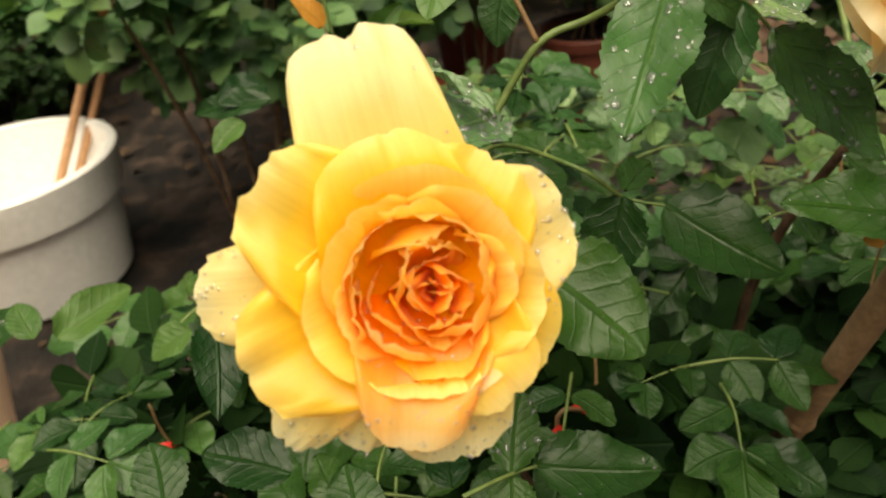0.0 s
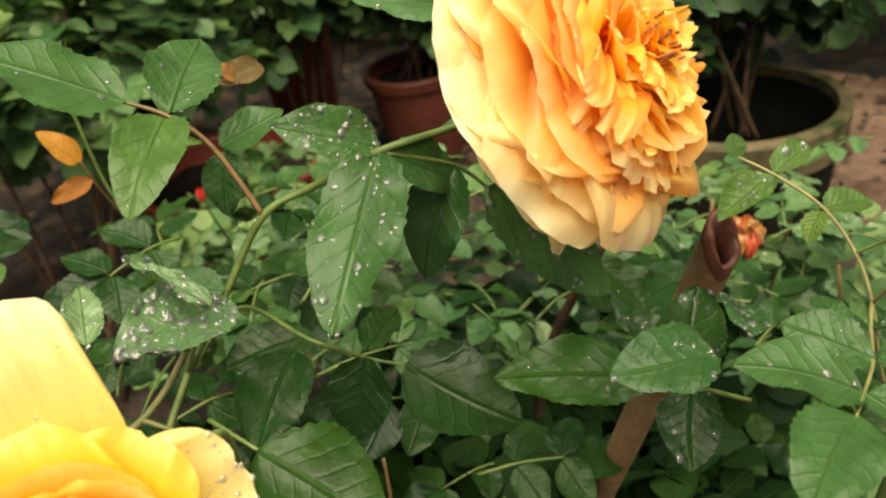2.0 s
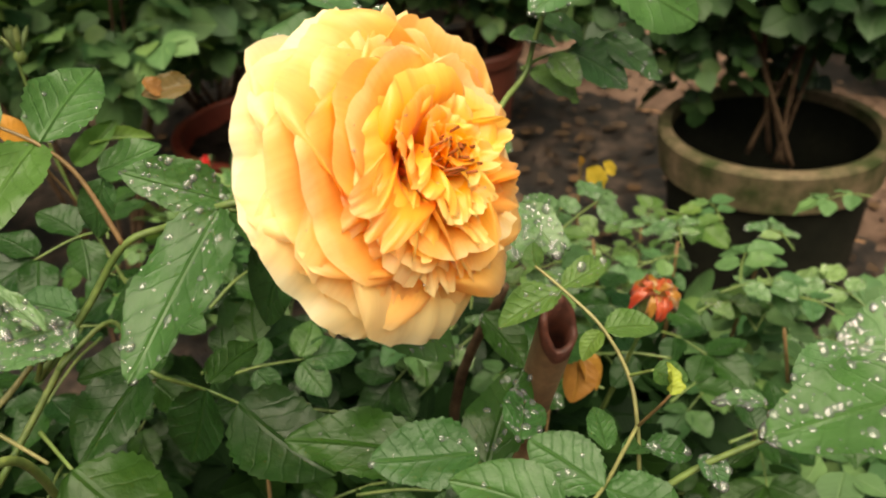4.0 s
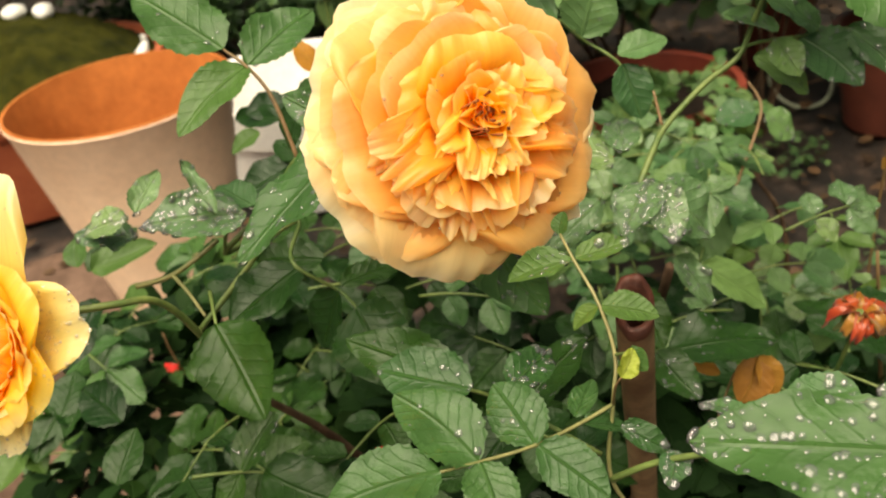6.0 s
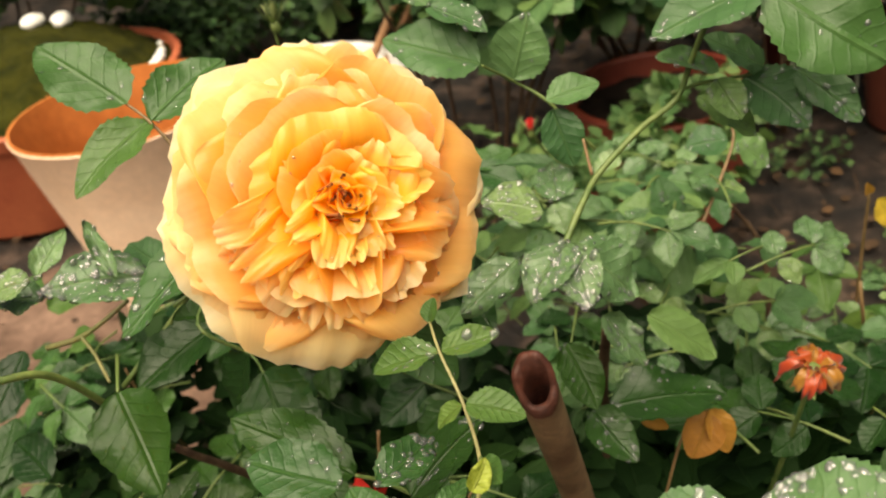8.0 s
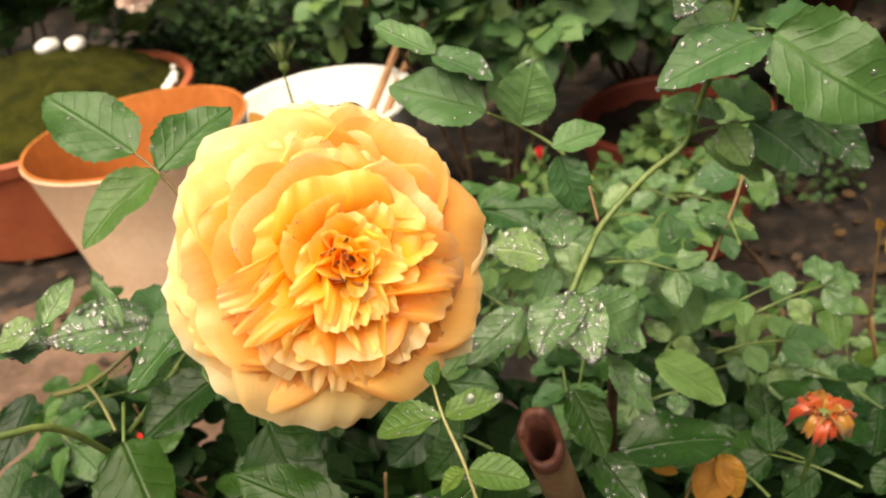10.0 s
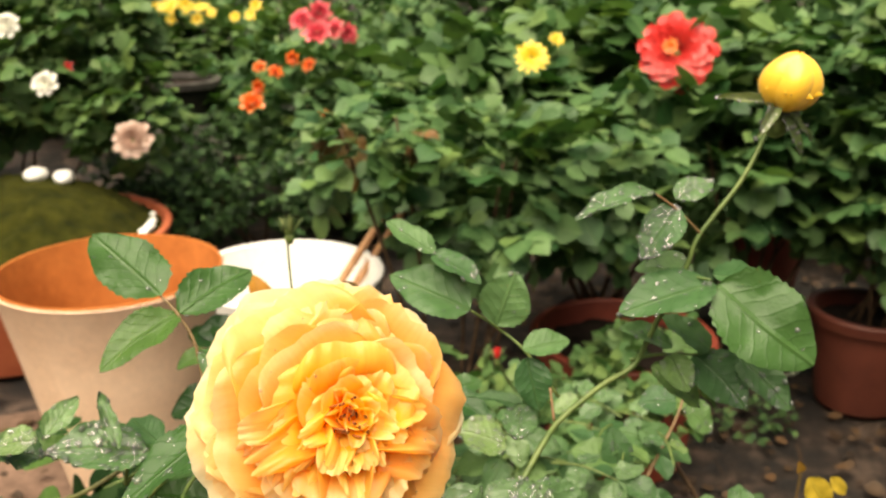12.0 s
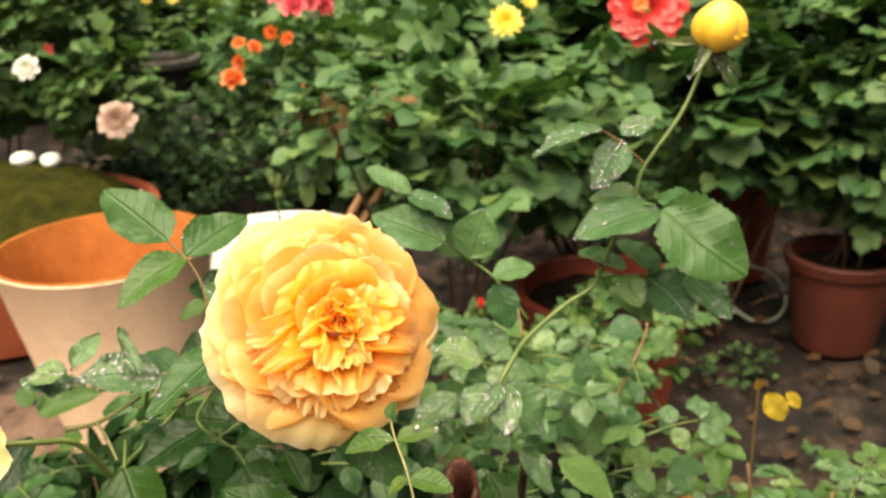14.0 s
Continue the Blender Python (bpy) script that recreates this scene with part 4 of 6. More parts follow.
stalk(near_bush, [(-0.198, 0.09, 1.08), (-0.182, 0.098, 1.093), (-0.146, 0.112, 1.088), (-0.131, 0.13, 1.073), (-0.126, 0.16, 1.02), (-0.13, 0.2, 0.96)], 0.0016, 0.0019, STEM, "cane", 8)


# ---------------------------------------------------------------- filling leaves of the bush
def top_of_bush(x, y):
    return 1.0 - 0.5 * max(0, x - 0.1) - 0.7 * max(0, -0.08 - x) - 0.42 * max(0, y - 0.34) - 0.5 * max(0, 0.2 - y)


def fill_bush():
    rng = random.Random(21)
    for k in range(62):
        x, y = rng.uniform(-0.17, 0.36), rng.uniform(0.14, 0.5)
        z = top_of_bush(x, y) - 0.04 - 0.26 * rng.random() ** 1.7
        a = rng.uniform(0, 6.28)
        out = V((math.cos(a), math.sin(a) - 0.3, rng.uniform(-0.25, 0.3)))
        spray(near_bush, (x, y, z), out, (rng.uniform(-.3, .3), rng.uniform(-.7, .1), 1), rng.uniform(0.045, 0.065), rng, 5, None, rng.uniform(0.028, 0.038))
    # Understory darkened in colour to stand for shade between the upper leaves.
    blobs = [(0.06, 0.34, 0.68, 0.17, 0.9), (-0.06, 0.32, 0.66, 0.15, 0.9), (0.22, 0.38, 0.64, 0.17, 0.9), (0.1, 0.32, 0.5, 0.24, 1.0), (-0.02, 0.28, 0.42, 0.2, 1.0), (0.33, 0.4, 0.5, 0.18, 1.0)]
    foliage("foliage", near_bush, blobs, 2400, 0.034, LEAF_SHADE, 77, 5, 1.0, fine=True)


fill_bush()


def fill_back():
    """Paler leaves of the bush's far side, low beside the clay pot."""
    rng = random.Random(31)
    for k in range(40):
        x, y = rng.uniform(-0.38, -0.10), rng.uniform(0.4, 0.62)
        z = 0.9 - 0.5 * max(0, -0.3 - x) - 0.3 * max(0, y - 0.48) - 0.2 * rng.random()
        a = rng.uniform(0, 6.28)
        spray(near_bush, (x, y, z), (math.cos(a), math.sin(a), 0.1), (rng.uniform(-.3, .3), rng.uniform(-.6, .1), 1), rng.uniform(0.045, 0.06), rng, 5, YOUNG if k % 8 == 0 else MIDDLE if k % 3 == 1 else None, rng.uniform(0.030, 0.040))
    # Same shade-dark leaves under the far side.
    foliage("foliage", near_bush, [(-0.25, 0.5, 0.66, 0.15, 1.1), (-0.12, 0.45, 0.6, 0.16, 1.1)], 420, 0.034, LEAF_SHADE, 78, 5, 1.0, fine=True)
    stalk(near_bush, [S0, (-0.05, 0.42, 0.4), (-0.22, 0.48, 0.75)], 0.005, 0.0018, BARK, "cane", 8)


fill_back()


def fill_side():
    """Middle leaves of the bush behind the full bloom, many of them wet."""
    rng = random.Random(41)
    for k in range(46):
        x, y = rng.uniform(0.06, 0.28), rng.uniform(0.3, 0.6)
        z = 0.985 - 0.25 * max(0, y - 0.36) - 0.35 * max(0, x - 0.16) - 0.2 * rng.random() ** 1.3
        a = rng.uniform(0, 6.28)
        st = spray(near_bush, (x, y, z), (math.cos(a), math.sin(a), 0.15), (rng.uniform(-.4, .3), rng.uniform(-.8, .0), 1), rng.uniform(0.045, 0.06), rng, 5, PALE if k % 3 else DEWY, rng.uniform(0.022, 0.031))
        if k % 3 == 0:
            for c in st.children:
                wet(c, 9, 900 + k, 0.0013)


fill_side()


def fill_middle():
    """Grey-green leaves between the two blooms, further in."""
    rng = random.Random(43)
    for k in range(16):
        x, y = rng.uniform(-0.08, 0.06), rng.uniform(0.3, 0.46)
        z = rng.uniform(0.93, 1.02) - 0.3 * max(0, y - 0.38)
        a = rng.uniform(0, 6.28)
        spray(near_bush, (x, y, z), (math.cos(a), math.sin(a), 0.15), (rng.uniform(-.4, .3), rng.uniform(-.9, -.2), 1), rng.uniform(0.04, 0.055), rng, 5, MIDDLE if k % 2 else None, rng.uniform(0.026, 0.034))


fill_middle()


def side_bush():
    ob = thing("rose_bush", (0.42, 0.45, 0), "small young rose bush with pale rain-wet leaves", "rose bush", "garden plants")
    rng = random.Random(8)
    for k in range(3):
        stalk(ob, [(0.42 + 0.02 * k, 0.45, 0), (0.41 + 0.03 * k, 0.44 - 0.03 * k, 0.5), (0.36 + 0.06 * k, 0.42 - 0.05 * k, 0.84)], 0.004, 0.0014, STEM_RED, "cane", 7)
    for k in range(26):
        x, y = rng.uniform(0.29, 0.55), rng.uniform(0.28, 0.5)
        z = 0.895 - 0.12 * abs(x - 0.38) - 0.14 * rng.random() - 0.25 * max(0, y - 0.36)
        a = rng.uniform(0, 6.28)
        st = spray(ob, (x, y, z), (math.cos(a), math.sin(a), 0.1), (rng.uniform(-.3, .3), rng.uniform(-.3, .3), 1), 0.047, rng, 5, YOUNG if k % 4 == 0 else DEWY if k % 2 else PALE, 0.028)
        if k % 2:
            for c in st.children:
                wet(c, 10, 300 + k, 0.0013)
    return ob


side_bush()


def right_bush():
    ob = thing("rose_bush", (0.62, 0.3, 0), "low rose bush with pale leaves glistening with rain", "rose bush", "garden plants")
    rng = random.Random(18)
    for k in range(3):
        stalk(ob, [(0.62, 0.3, 0), (0.55 + 0.05 * k, 0.28 - 0.03 * k, 0.45), (0.42 + 0.1 * k, 0.24 - 0.03 * k, 0.82)], 0.004, 0.0014, STEM_RED, "cane", 7)
    for k in range(20):
        x, y = rng.uniform(0.38, 0.72), rng.uniform(0.1, 0.38)
        z = 0.86 - 0.22 * rng.random() - 0.1 * abs(x - 0.5)
        a = rng.uniform(0, 6.28)
        st = spray(ob, (x, y, z), (math.cos(a), math.sin(a), 0.1), (rng.uniform(-.4, .2), rng.uniform(-.4, .2), 1), 0.05, rng, 5, YOUNG if k % 4 == 0 else DEWY if k % 3 == 1 else PALE, 0.032)
        if k % 3 == 1:
            for c in st.children:
                wet(c, 10, 700 + k, 0.0013)
    foliage("foliage", ob, [(0.5, 0.26, 0.6, 0.14, 1.1), (0.64, 0.24, 0.58, 0.14, 1.1)], 260, 0.034, LEAF_FAR, 79, 5, 1.0, fine=True)
    return ob


right_bush()

# ---------------------------------------------------------------- leaves that stand out

# leaf with five leaflets beside the clay pot
st = stalk(near_bush, [(-0.0693, 0.207, 1.101), (-0.0771, 0.2197, 1.131), (-0.0876, 0.2281, 1.146), (-0.0994, 0.237, 1.154)], 0.0013, 0.0007, STEM_RED, "leaf_stalk")
wet(leaflet(st, (-0.0993, 0.2368, 1.154), (-0.1413, 0.2553, 1.187), 0.0399, (0.3306, -0.5706, 0.7518), MIDDLE), 5, 9, 0.0015)
wet(leaflet(st, (-0.0872, 0.2278, 1.147), (-0.0524, 0.2611, 1.165), 0.0298, (0.158, -0.5856, 0.7951), MIDDLE), 9, 10, 0.0015)
wet(leaflet(st, (-0.0886, 0.23, 1.146), (-0.1191, 0.1902, 1.135), 0.0263, (0.2939, -0.4454, 0.8457), MIDDLE), 3, 11, 0.0015)
leaflet(st, (-0.0678, 0.2375, 1.123), (-0.0408, 0.228, 1.133), 0.0212, (-0.4444, -0.4181, 0.7923), MIDDLE)
leaflet(st, (-0.0663, 0.2349, 1.121), (-0.0781, 0.2268, 1.098), 0.0188, (-0.4859, -0.7144, 0.5036), MIDDLE)

# flower cane with wet leaves
st = stalk(near_bush, [(-0.1518, 0.216, 0.9956), (-0.1025, 0.2375, 1.041), (-0.1189, 0.202, 1.054), (-0.091, 0.2121, 1.074), (-0.0693, 0.207, 1.101), (-0.0493, 0.1969, 1.109), (-0.0342, 0.1663, 1.127), (-0.004, 0.1562, 1.129), (-0.0145, 0.1291, 1.147)], 0.0018, 0.0015, STEM, "cane")
wet(leaflet(st, (-0.0313, 0.171, 1.127), (-0.0638, 0.1804, 1.149), 0.0216, (0.2397, -0.7206, 0.6506), MIDDLE), 45, 16, 0.0015)
wet(leaflet(st, (-0.0352, 0.1661, 1.126), (-0.0904, 0.1201, 1.099), 0.0341, (-0.1184, -0.3963, 0.9104), MIDDLE), 45, 17, 0.0015)
leaflet(st, (-0.0318, 0.1641, 1.126), (-0.0046, 0.1542, 1.105), 0.0215, (0.0614, -0.8663, 0.4958), MIDDLE)
leaflet(st, (-0.0063, 0.1596, 1.112), (-0.033, 0.1537, 1.074), 0.0267, (-0.5742, -0.6407, 0.5098), MIDDLE)
wet(leaflet(st, (0.0057, 0.1565, 1.098), (0.0437, 0.123, 1.041), 0.0329, (-0.2185, -0.8972, 0.3839), MIDDLE), 37, 20, 0.0015)
st = stalk(near_bush, [(-0.0318, 0.1641, 1.126), (-0.006, 0.1598, 1.112), (0.0062, 0.1561, 1.098)], 0.001, 0.0007, STEM, "leaf_stalk")

# pale wet leaf lying flat, with its neighbours
st = stalk(near_bush, [(-0.1189, 0.202, 1.054), (-0.1127, 0.1954, 1.07), (-0.0985, 0.1889, 1.083)], 0.0012, 0.0008, STEM, "leaf_stalk")
wet(leaflet(st, (-0.0985, 0.1889, 1.083), (-0.1445, 0.1724, 1.095), 0.0330, (0.2, -0.5, 0.85), DEWY), 110, 24, 0.0019)
leaflet(st, (-0.0962, 0.1994, 1.081), (-0.1182, 0.2187, 1.09), 0.0193, (0.0987, -0.3378, 0.936), PALE)
wet(leaflet(st, (-0.1094, 0.1762, 1.092), (-0.126, 0.2002, 1.114), 0.0089, (0.3031, -0.5258, 0.7948), DEWY), 21, 26, 0.0015)
wet(leaflet(st, (-0.1603, 0.1959, 1.074), (-0.1865, 0.19, 1.087), 0.0267, (0.4686, -0.0937, 0.8784), DEWY), 45, 27, 0.0015)
wet(leaflet(st, (-0.1572, 0.1855, 1.091), (-0.1815, 0.1844, 1.088), 0.0214, (-0.0959, -0.3984, 0.9122), DEWY), 45, 28, 0.0015)
wet(leaflet(st, (-0.1525, 0.186, 1.093), (-0.1429, 0.2112, 1.105), 0.0144, (0.2157, -0.4964, 0.8409), DEWY), 12, 29, 0.0015)

# veined leaf with five leaflets
st = stalk(near_bush, [(-0.111, 0.2269, 1.038), (-0.0821, 0.2317, 1.051), (-0.0779, 0.1722, 1.061), (-0.0573, 0.1698, 1.041), (-0.048, 0.1544, 1.04)], 0.0014, 0.0007, STEM, "leaf_stalk")
leaflet(st, (-0.048, 0.1544, 1.04), (-0.0256, 0.1098, 1.025), 0.0389, (-0.2437, -0.4276, 0.8705))
leaflet(st, (-0.0573, 0.1691, 1.042), (-0.0738, 0.1651, 1.009), 0.0282, (-0.674, -0.6156, 0.4085))
leaflet(st, (-0.0558, 0.1708, 1.043), (-0.0251, 0.1918, 1.042), 0.0156, (0.1005, -0.1339, 0.9859))
leaflet(st, (-0.0664, 0.1974, 1.044), (-0.1044, 0.2033, 1.049), 0.0247, (0.0565, -0.3994, 0.915))
leaflet(st, (-0.0783, 0.1919, 1.045), (-0.1149, 0.1613, 1.036), 0.0300, (0.0113, -0.2764, 0.961))

# round dark leaf beside the young bloom
st = stalk(near_bush, [(-0.1243, 0.1747, 1.048), (-0.1173, 0.1484, 1.045)], 0.0011, 0.0008, STEM, "leaf_stalk")
leaflet(st, (-0.1173, 0.1484, 1.045), (-0.095, 0.1046, 1.02), 0.0402, (-0.1052, -0.5421, 0.8337))

# leaf with three leaflets by the bamboo
st = stalk(near_bush, [(0.0568, 0.0656, 1.007), (0.019, 0.0739, 1.036), (0.004, 0.0716, 1.048)], 0.0012, 0.0008, STEM, "leaf_stalk")
wet(leaflet(st, (0.004, 0.0716, 1.048), (-0.0459, 0.0936, 1.068), 0.0261, (0.0731, -0.555, 0.8287)), 8, 42, 0.0015)
wet(leaflet(st, (0.024, 0.0694, 1.034), (0.0554, 0.0913, 1.055), 0.0287, (-0.3938, -0.277, 0.8765)), 21, 43, 0.0015)
wet(leaflet(st, (0.0247, 0.0681, 1.032), (0.0005, 0.049, 1.022), 0.0238, (-0.2652, -0.1733, 0.9485)), 6, 44, 0.0015)

# young side shoot with small leaves
st = stalk(near_bush, [(0.066, 0.006, 1.025), (0.0512, 0.0102, 1.051), (0.0544, 0.0191, 1.078), (0.0574, 0.0280, 1.092), (0.0545, 0.0392, 1.107), (0.0488, 0.0541, 1.117), (0.0461, 0.0668, 1.121)], 0.0009, 0.0005, STEM_TAN, "cane")
leaflet(st, (0.046, 0.0662, 1.121), (0.0483, 0.0709, 1.128), 0.0074, (-0.4889, -0.6227, 0.611), YOUNG)
wet(leaflet(st, (0.0495, 0.0547, 1.117), (0.0688, 0.0554, 1.122), 0.0107, (-0.2314, -0.2809, 0.9314), YOUNG), 8, 48, 0.0015)
wet(leaflet(st, (0.0482, 0.0539, 1.117), (0.0239, 0.0571, 1.111), 0.0129, (-0.2378, -0.2991, 0.9241), YOUNG), 8, 49, 0.0015)
leaflet(st, (0.0553, 0.0393, 1.106), (0.0744, 0.0331, 1.104), 0.0130, (-0.0003, -0.3816, 0.9243), YOUNG)
leaflet(st, (0.0541, 0.0394, 1.106), (0.0444, 0.0374, 1.099), 0.0081, (-0.5079, -0.3008, 0.8072), YOUNG)
st2 = stalk(near_bush, [(0.0577, 0.0287, 1.092), (0.0591, 0.0183, 1.101)], 0.0007, 0.0005, STEM, "leaf_stalk")
leaflet(st2, (0.0591, 0.0184, 1.101), (0.0637, 0.0078, 1.102), 0.0100, (-0.4132, -0.0568, 0.9089), YOUNG)

# withered yellow tip leaf on the shoot
st3 = stalk(st, [(0.0544, 0.0191, 1.078), (0.0536, 0.0090, 1.0950), (0.0551, 0.0063, 1.1011)], 0.0006, 0.0004, STEM_RED, "leaf_stalk")
leaflet(st3, (0.0551, 0.0063, 1.1011), (0.0608, 0.0111, 1.1083), 0.0075, (0.1, -0.8, 0.5), LIME, "small crumpled lime-yellow leaf")

# large leaf under the side shoot
st = stalk(near_bush, [(0.0544, 0.0193, 1.078), (0.0419, 0.0122, 1.078), (0.0243, 0.0013, 1.081), (0.0057, -0.0067, 1.085), (-0.0066, -0.0117, 1.088)], 0.0008, 0.0005, STEM_TAN, "leaf_stalk")
wet(leaflet(st, (0.0057, -0.0067, 1.085), (-0.0188, 0.014, 1.103), 0.0249, (0.1665, -0.5, 0.8499), MIDDLE), 3, 57, 0.0015)
wet(leaflet(st, (0.0253, 0.0015, 1.081), (0.0139, 0.0247, 1.091), 0.0202, (0.0043, -0.3983, 0.9172), MIDDLE), 5, 58, 0.0015)
leaflet(st, (-0.0066, -0.0117, 1.088), (-0.0421, -0.0245, 1.094), 0.0246, (0.2569, -0.2744, 0.9267), MIDDLE)
leaflet(st, (0.0061, -0.007, 1.085), (0.01, -0.0293, 1.077), 0.0181, (0.0245, -0.3284, 0.9442), MIDDLE)
leaflet(st, (0.0258, 0.0012, 1.081), (0.0462, -0.016, 1.072), 0.0187, (0.0634, -0.4055, 0.9119), MIDDLE)
leaflet(st, (0.0419, 0.0122, 1.078), (0.0616, 0.0165, 1.069), 0.0081, (0.4319, -0.2467, 0.8675), MIDDLE)
wet(leaflet(st, (0.0562, 0.0166, 1.07), (0.0726, 0.0085, 1.065), 0.0102, (0.1042, -0.3853, 0.9169), MIDDLE), 12, 63, 0.0015)
leaflet(st, (0.0406, 0.0185, 1.075), (0.0504, 0.0378, 1.076), 0.0100, (0.109, -0.1321, 0.9852), MIDDLE)
wet(leaflet(st, (0.0199, 0.04, 1.074), (0.0394, 0.0649, 1.073), 0.0169, (0.2126, -0.1651, 0.9631), MIDDLE), 21, 65, 0.0015)
wet(leaflet(st, (0.0058, 0.0438, 1.072), (-0.0284, 0.0542, 1.083), 0.0245, (0.175, -0.3801, 0.9082), MIDDLE), 8, 66, 0.0015)

# very near wet leaf at the bush's side
st = stalk(near_bush, [(0.0512, 0.0102, 1.051), (0.0681, 0.0026, 1.065), (0.091, -0.0105, 1.079)], 0.0014, 0.001, STEM, "leaf_stalk")
wet(leaflet(st, (0.1397, -0.0331, 1.091), (0.0702, -0.0213, 1.099), 0.0362, (0.0173, -0.4677, 0.8837), MIDDLE), 80, 69, 0.0017)
wet(leaflet(st, (0.1295, -0.0015, 1.09), (0.0989, -0.0097, 1.089), 0.0216, (0.0585, -0.2521, 0.9659), PALE), 21, 70, 0.0020)
wet(leaflet(st, (0.0965, 0.0022, 1.08), (0.0834, 0.0135, 1.081), 0.0084, (-0.111, -0.1888, 0.9757), PALE), 21, 71, 0.0015)
wet(leaflet(st, (0.0725, 0.0044, 1.067), (0.0666, -0.0088, 1.066), 0.0106, (0.0282, -0.1311, 0.991), PALE), 21, 72, 0.0015)

wet(leaflet(st, (0.1750, -0.0150, 1.0800), (0.1440, 0.0120, 1.0800), 0.0420, (0.0, -0.35, 0.95), PALE), 150, 73, 0.0017)

# dark leaves low on the bush
wet(leaflet(st, (0.1225, 0.201, 0.9452), (0.190, 0.2056, 0.9448), 0.0420, (-0.0014, -0.2224, 0.975)), 24, 74, 0.0015)
wet(leaflet(st, (0.1104, 0.1847, 0.9596), (0.1285, 0.156, 0.9486), 0.0253, (-0.0408, -0.3787, 0.9246)), 24, 75, 0.0015)
wet(leaflet(st, (0.0998, 0.196, 0.9988), (0.1118, 0.1699, 0.9737), 0.0231, (0.0441, -0.6811, 0.7308)), 6, 76, 0.0015)

# wet crumpled leaf behind the full bloom
wet(leaflet(st, (0.1036, 0.1652, 1.082), (0.0842, 0.1354, 1.075), 0.0246, (0.084, -0.2943, 0.952), DEWY), 60, 78, 0.0015)
wet(leaflet(st, (0.1046, 0.1645, 1.081), (0.1079, 0.1335, 1.068), 0.0216, (-0.0501, -0.3808, 0.9233), DEWY), 75, 79, 0.0018)
wet(leaflet(st, (0.1068, 0.1638, 1.079), (0.135, 0.16, 1.05), 0.0317, (0.5582, -0.5621, 0.6102), DEWY), 27, 80, 0.0015)
wet(leaflet(st, (0.0808, 0.1783, 1.068), (0.0505, 0.1575, 1.058), 0.0213, (-0.0438, -0.3989, 0.9159), DEWY), 27, 81, 0.0015)
wet(leaflet(st, (0.098, 0.2244, 1.065), (0.0676, 0.229, 1.076), 0.0334, (0.304, -0.2949, 0.9059), DEWY), 67, 82, 0.0015)
wet(leaflet(st, (0.1065, 0.2359, 1.063), (0.1088, 0.2659, 1.073), 0.0222, (-0.0239, -0.321, 0.9468), DEWY), 45, 83, 0.0015)
leaflet(st, (0.1127, 0.2819, 1.06), (0.0762, 0.2848, 1.07), 0.0140, (0.2233, -0.3266, 0.9184), PALE)
wet(leaflet(st, (0.1192, 0.1795, 1.027), (0.1391, 0.1661, 1.002), 0.0176, (0.3465, -0.6778, 0.6485), DEWY), 21, 85, 0.0015)
leaflet(st, (0.1514, 0.2358, 0.9795), (0.1911, 0.2231, 0.9532), 0.0270, (0.3531, -0.5141, 0.7817), PALE)

# leaf with rounded leaflets above the full bloom
st = stalk(near_bush, [(0.1339, 0.2748, 1.071), (0.1119, 0.2822, 1.1), (0.094, 0.2890, 1.113), (0.0776, 0.2600, 1.136)], 0.0013, 0.0007, STEM, "leaf_stalk")
wet(leaflet(st, (0.0765, 0.26, 1.137), (0.0301, 0.2680, 1.160), 0.0331, (0.0137, -0.6627, 0.8266), PALE), 6, 89, 0.0015)
wet(leaflet(st, (0.094, 0.29, 1.114), (0.106, 0.293, 1.148), 0.0335, (0.05, -0.85, 0.5), PALE), 4, 90, 0.0015)
leaflet(st, (0.1083, 0.2549, 1.113), (0.1368, 0.2614, 1.119), 0.0198, (-0.1045, -0.4429, 0.8905), PALE)
leaflet(st, (0.1109, 0.2573, 1.107), (0.1194, 0.2419, 1.08), 0.0228, (0.0881, -0.8468, 0.5246), PALE)
wet(leaflet(st, (0.0557, 0.2742, 1.167), (0.0261, 0.2905, 1.185), 0.0201, (0.3246, -0.3474, 0.8797), PALE), 8, 93, 0.0015)
wet(leaflet(st, (0.0536, 0.2742, 1.167), (0.0835, 0.2601, 1.157), 0.0229, (0.213, -0.2627, 0.9411), PALE), 27, 94, 0.0015)

# tall cane with the yellow bud
st = stalk(near_bush, [(0.094, 0.188, 1.04), (0.106, 0.205, 1.055), (0.118, 0.222, 1.067), (0.13, 0.238, 1.075), (0.156, 0.255, 1.089), (0.177, 0.263, 1.099), (0.185, 0.264, 1.117), (0.192, 0.262, 1.137), (0.2030, 0.2603, 1.165), (0.2095, 0.2638, 1.183), (0.2330, 0.2728, 1.213), (0.2460, 0.2804, 1.237), (0.2515, 0.285, 1.254)], 0.0019, 0.00135, STEM, "cane")
st2 = stalk(near_bush, [(0.2114, 0.2638, 1.183), (0.1947, 0.2636, 1.199), (0.181, 0.2618, 1.209)], 0.001, 0.0006, STEM_RED, "leaf_stalk")
wet(leaflet(st2, (0.181, 0.2618, 1.209), (0.134, 0.2448, 1.206), 0.0175, (0.0013, -0.2031, 0.9792), PALE), 80, 98, 0.0015)
wet(leaflet(st2, (0.1947, 0.2652, 1.204), (0.2187, 0.2792, 1.214), 0.0188, (-0.0498, -0.5349, 0.8434), PALE), 70, 99, 0.0015)
wet(leaflet(st2, (0.1957, 0.2642, 1.2), (0.1735, 0.2459, 1.177), 0.0249, (-0.1642, -0.6903, 0.7046), PALE), 80, 100, 0.0015)
st2 = stalk(near_bush, [(0.2011, 0.2563, 1.161), (0.2137, 0.246, 1.162)], 0.0012, 0.0008, STEM, "leaf_stalk")
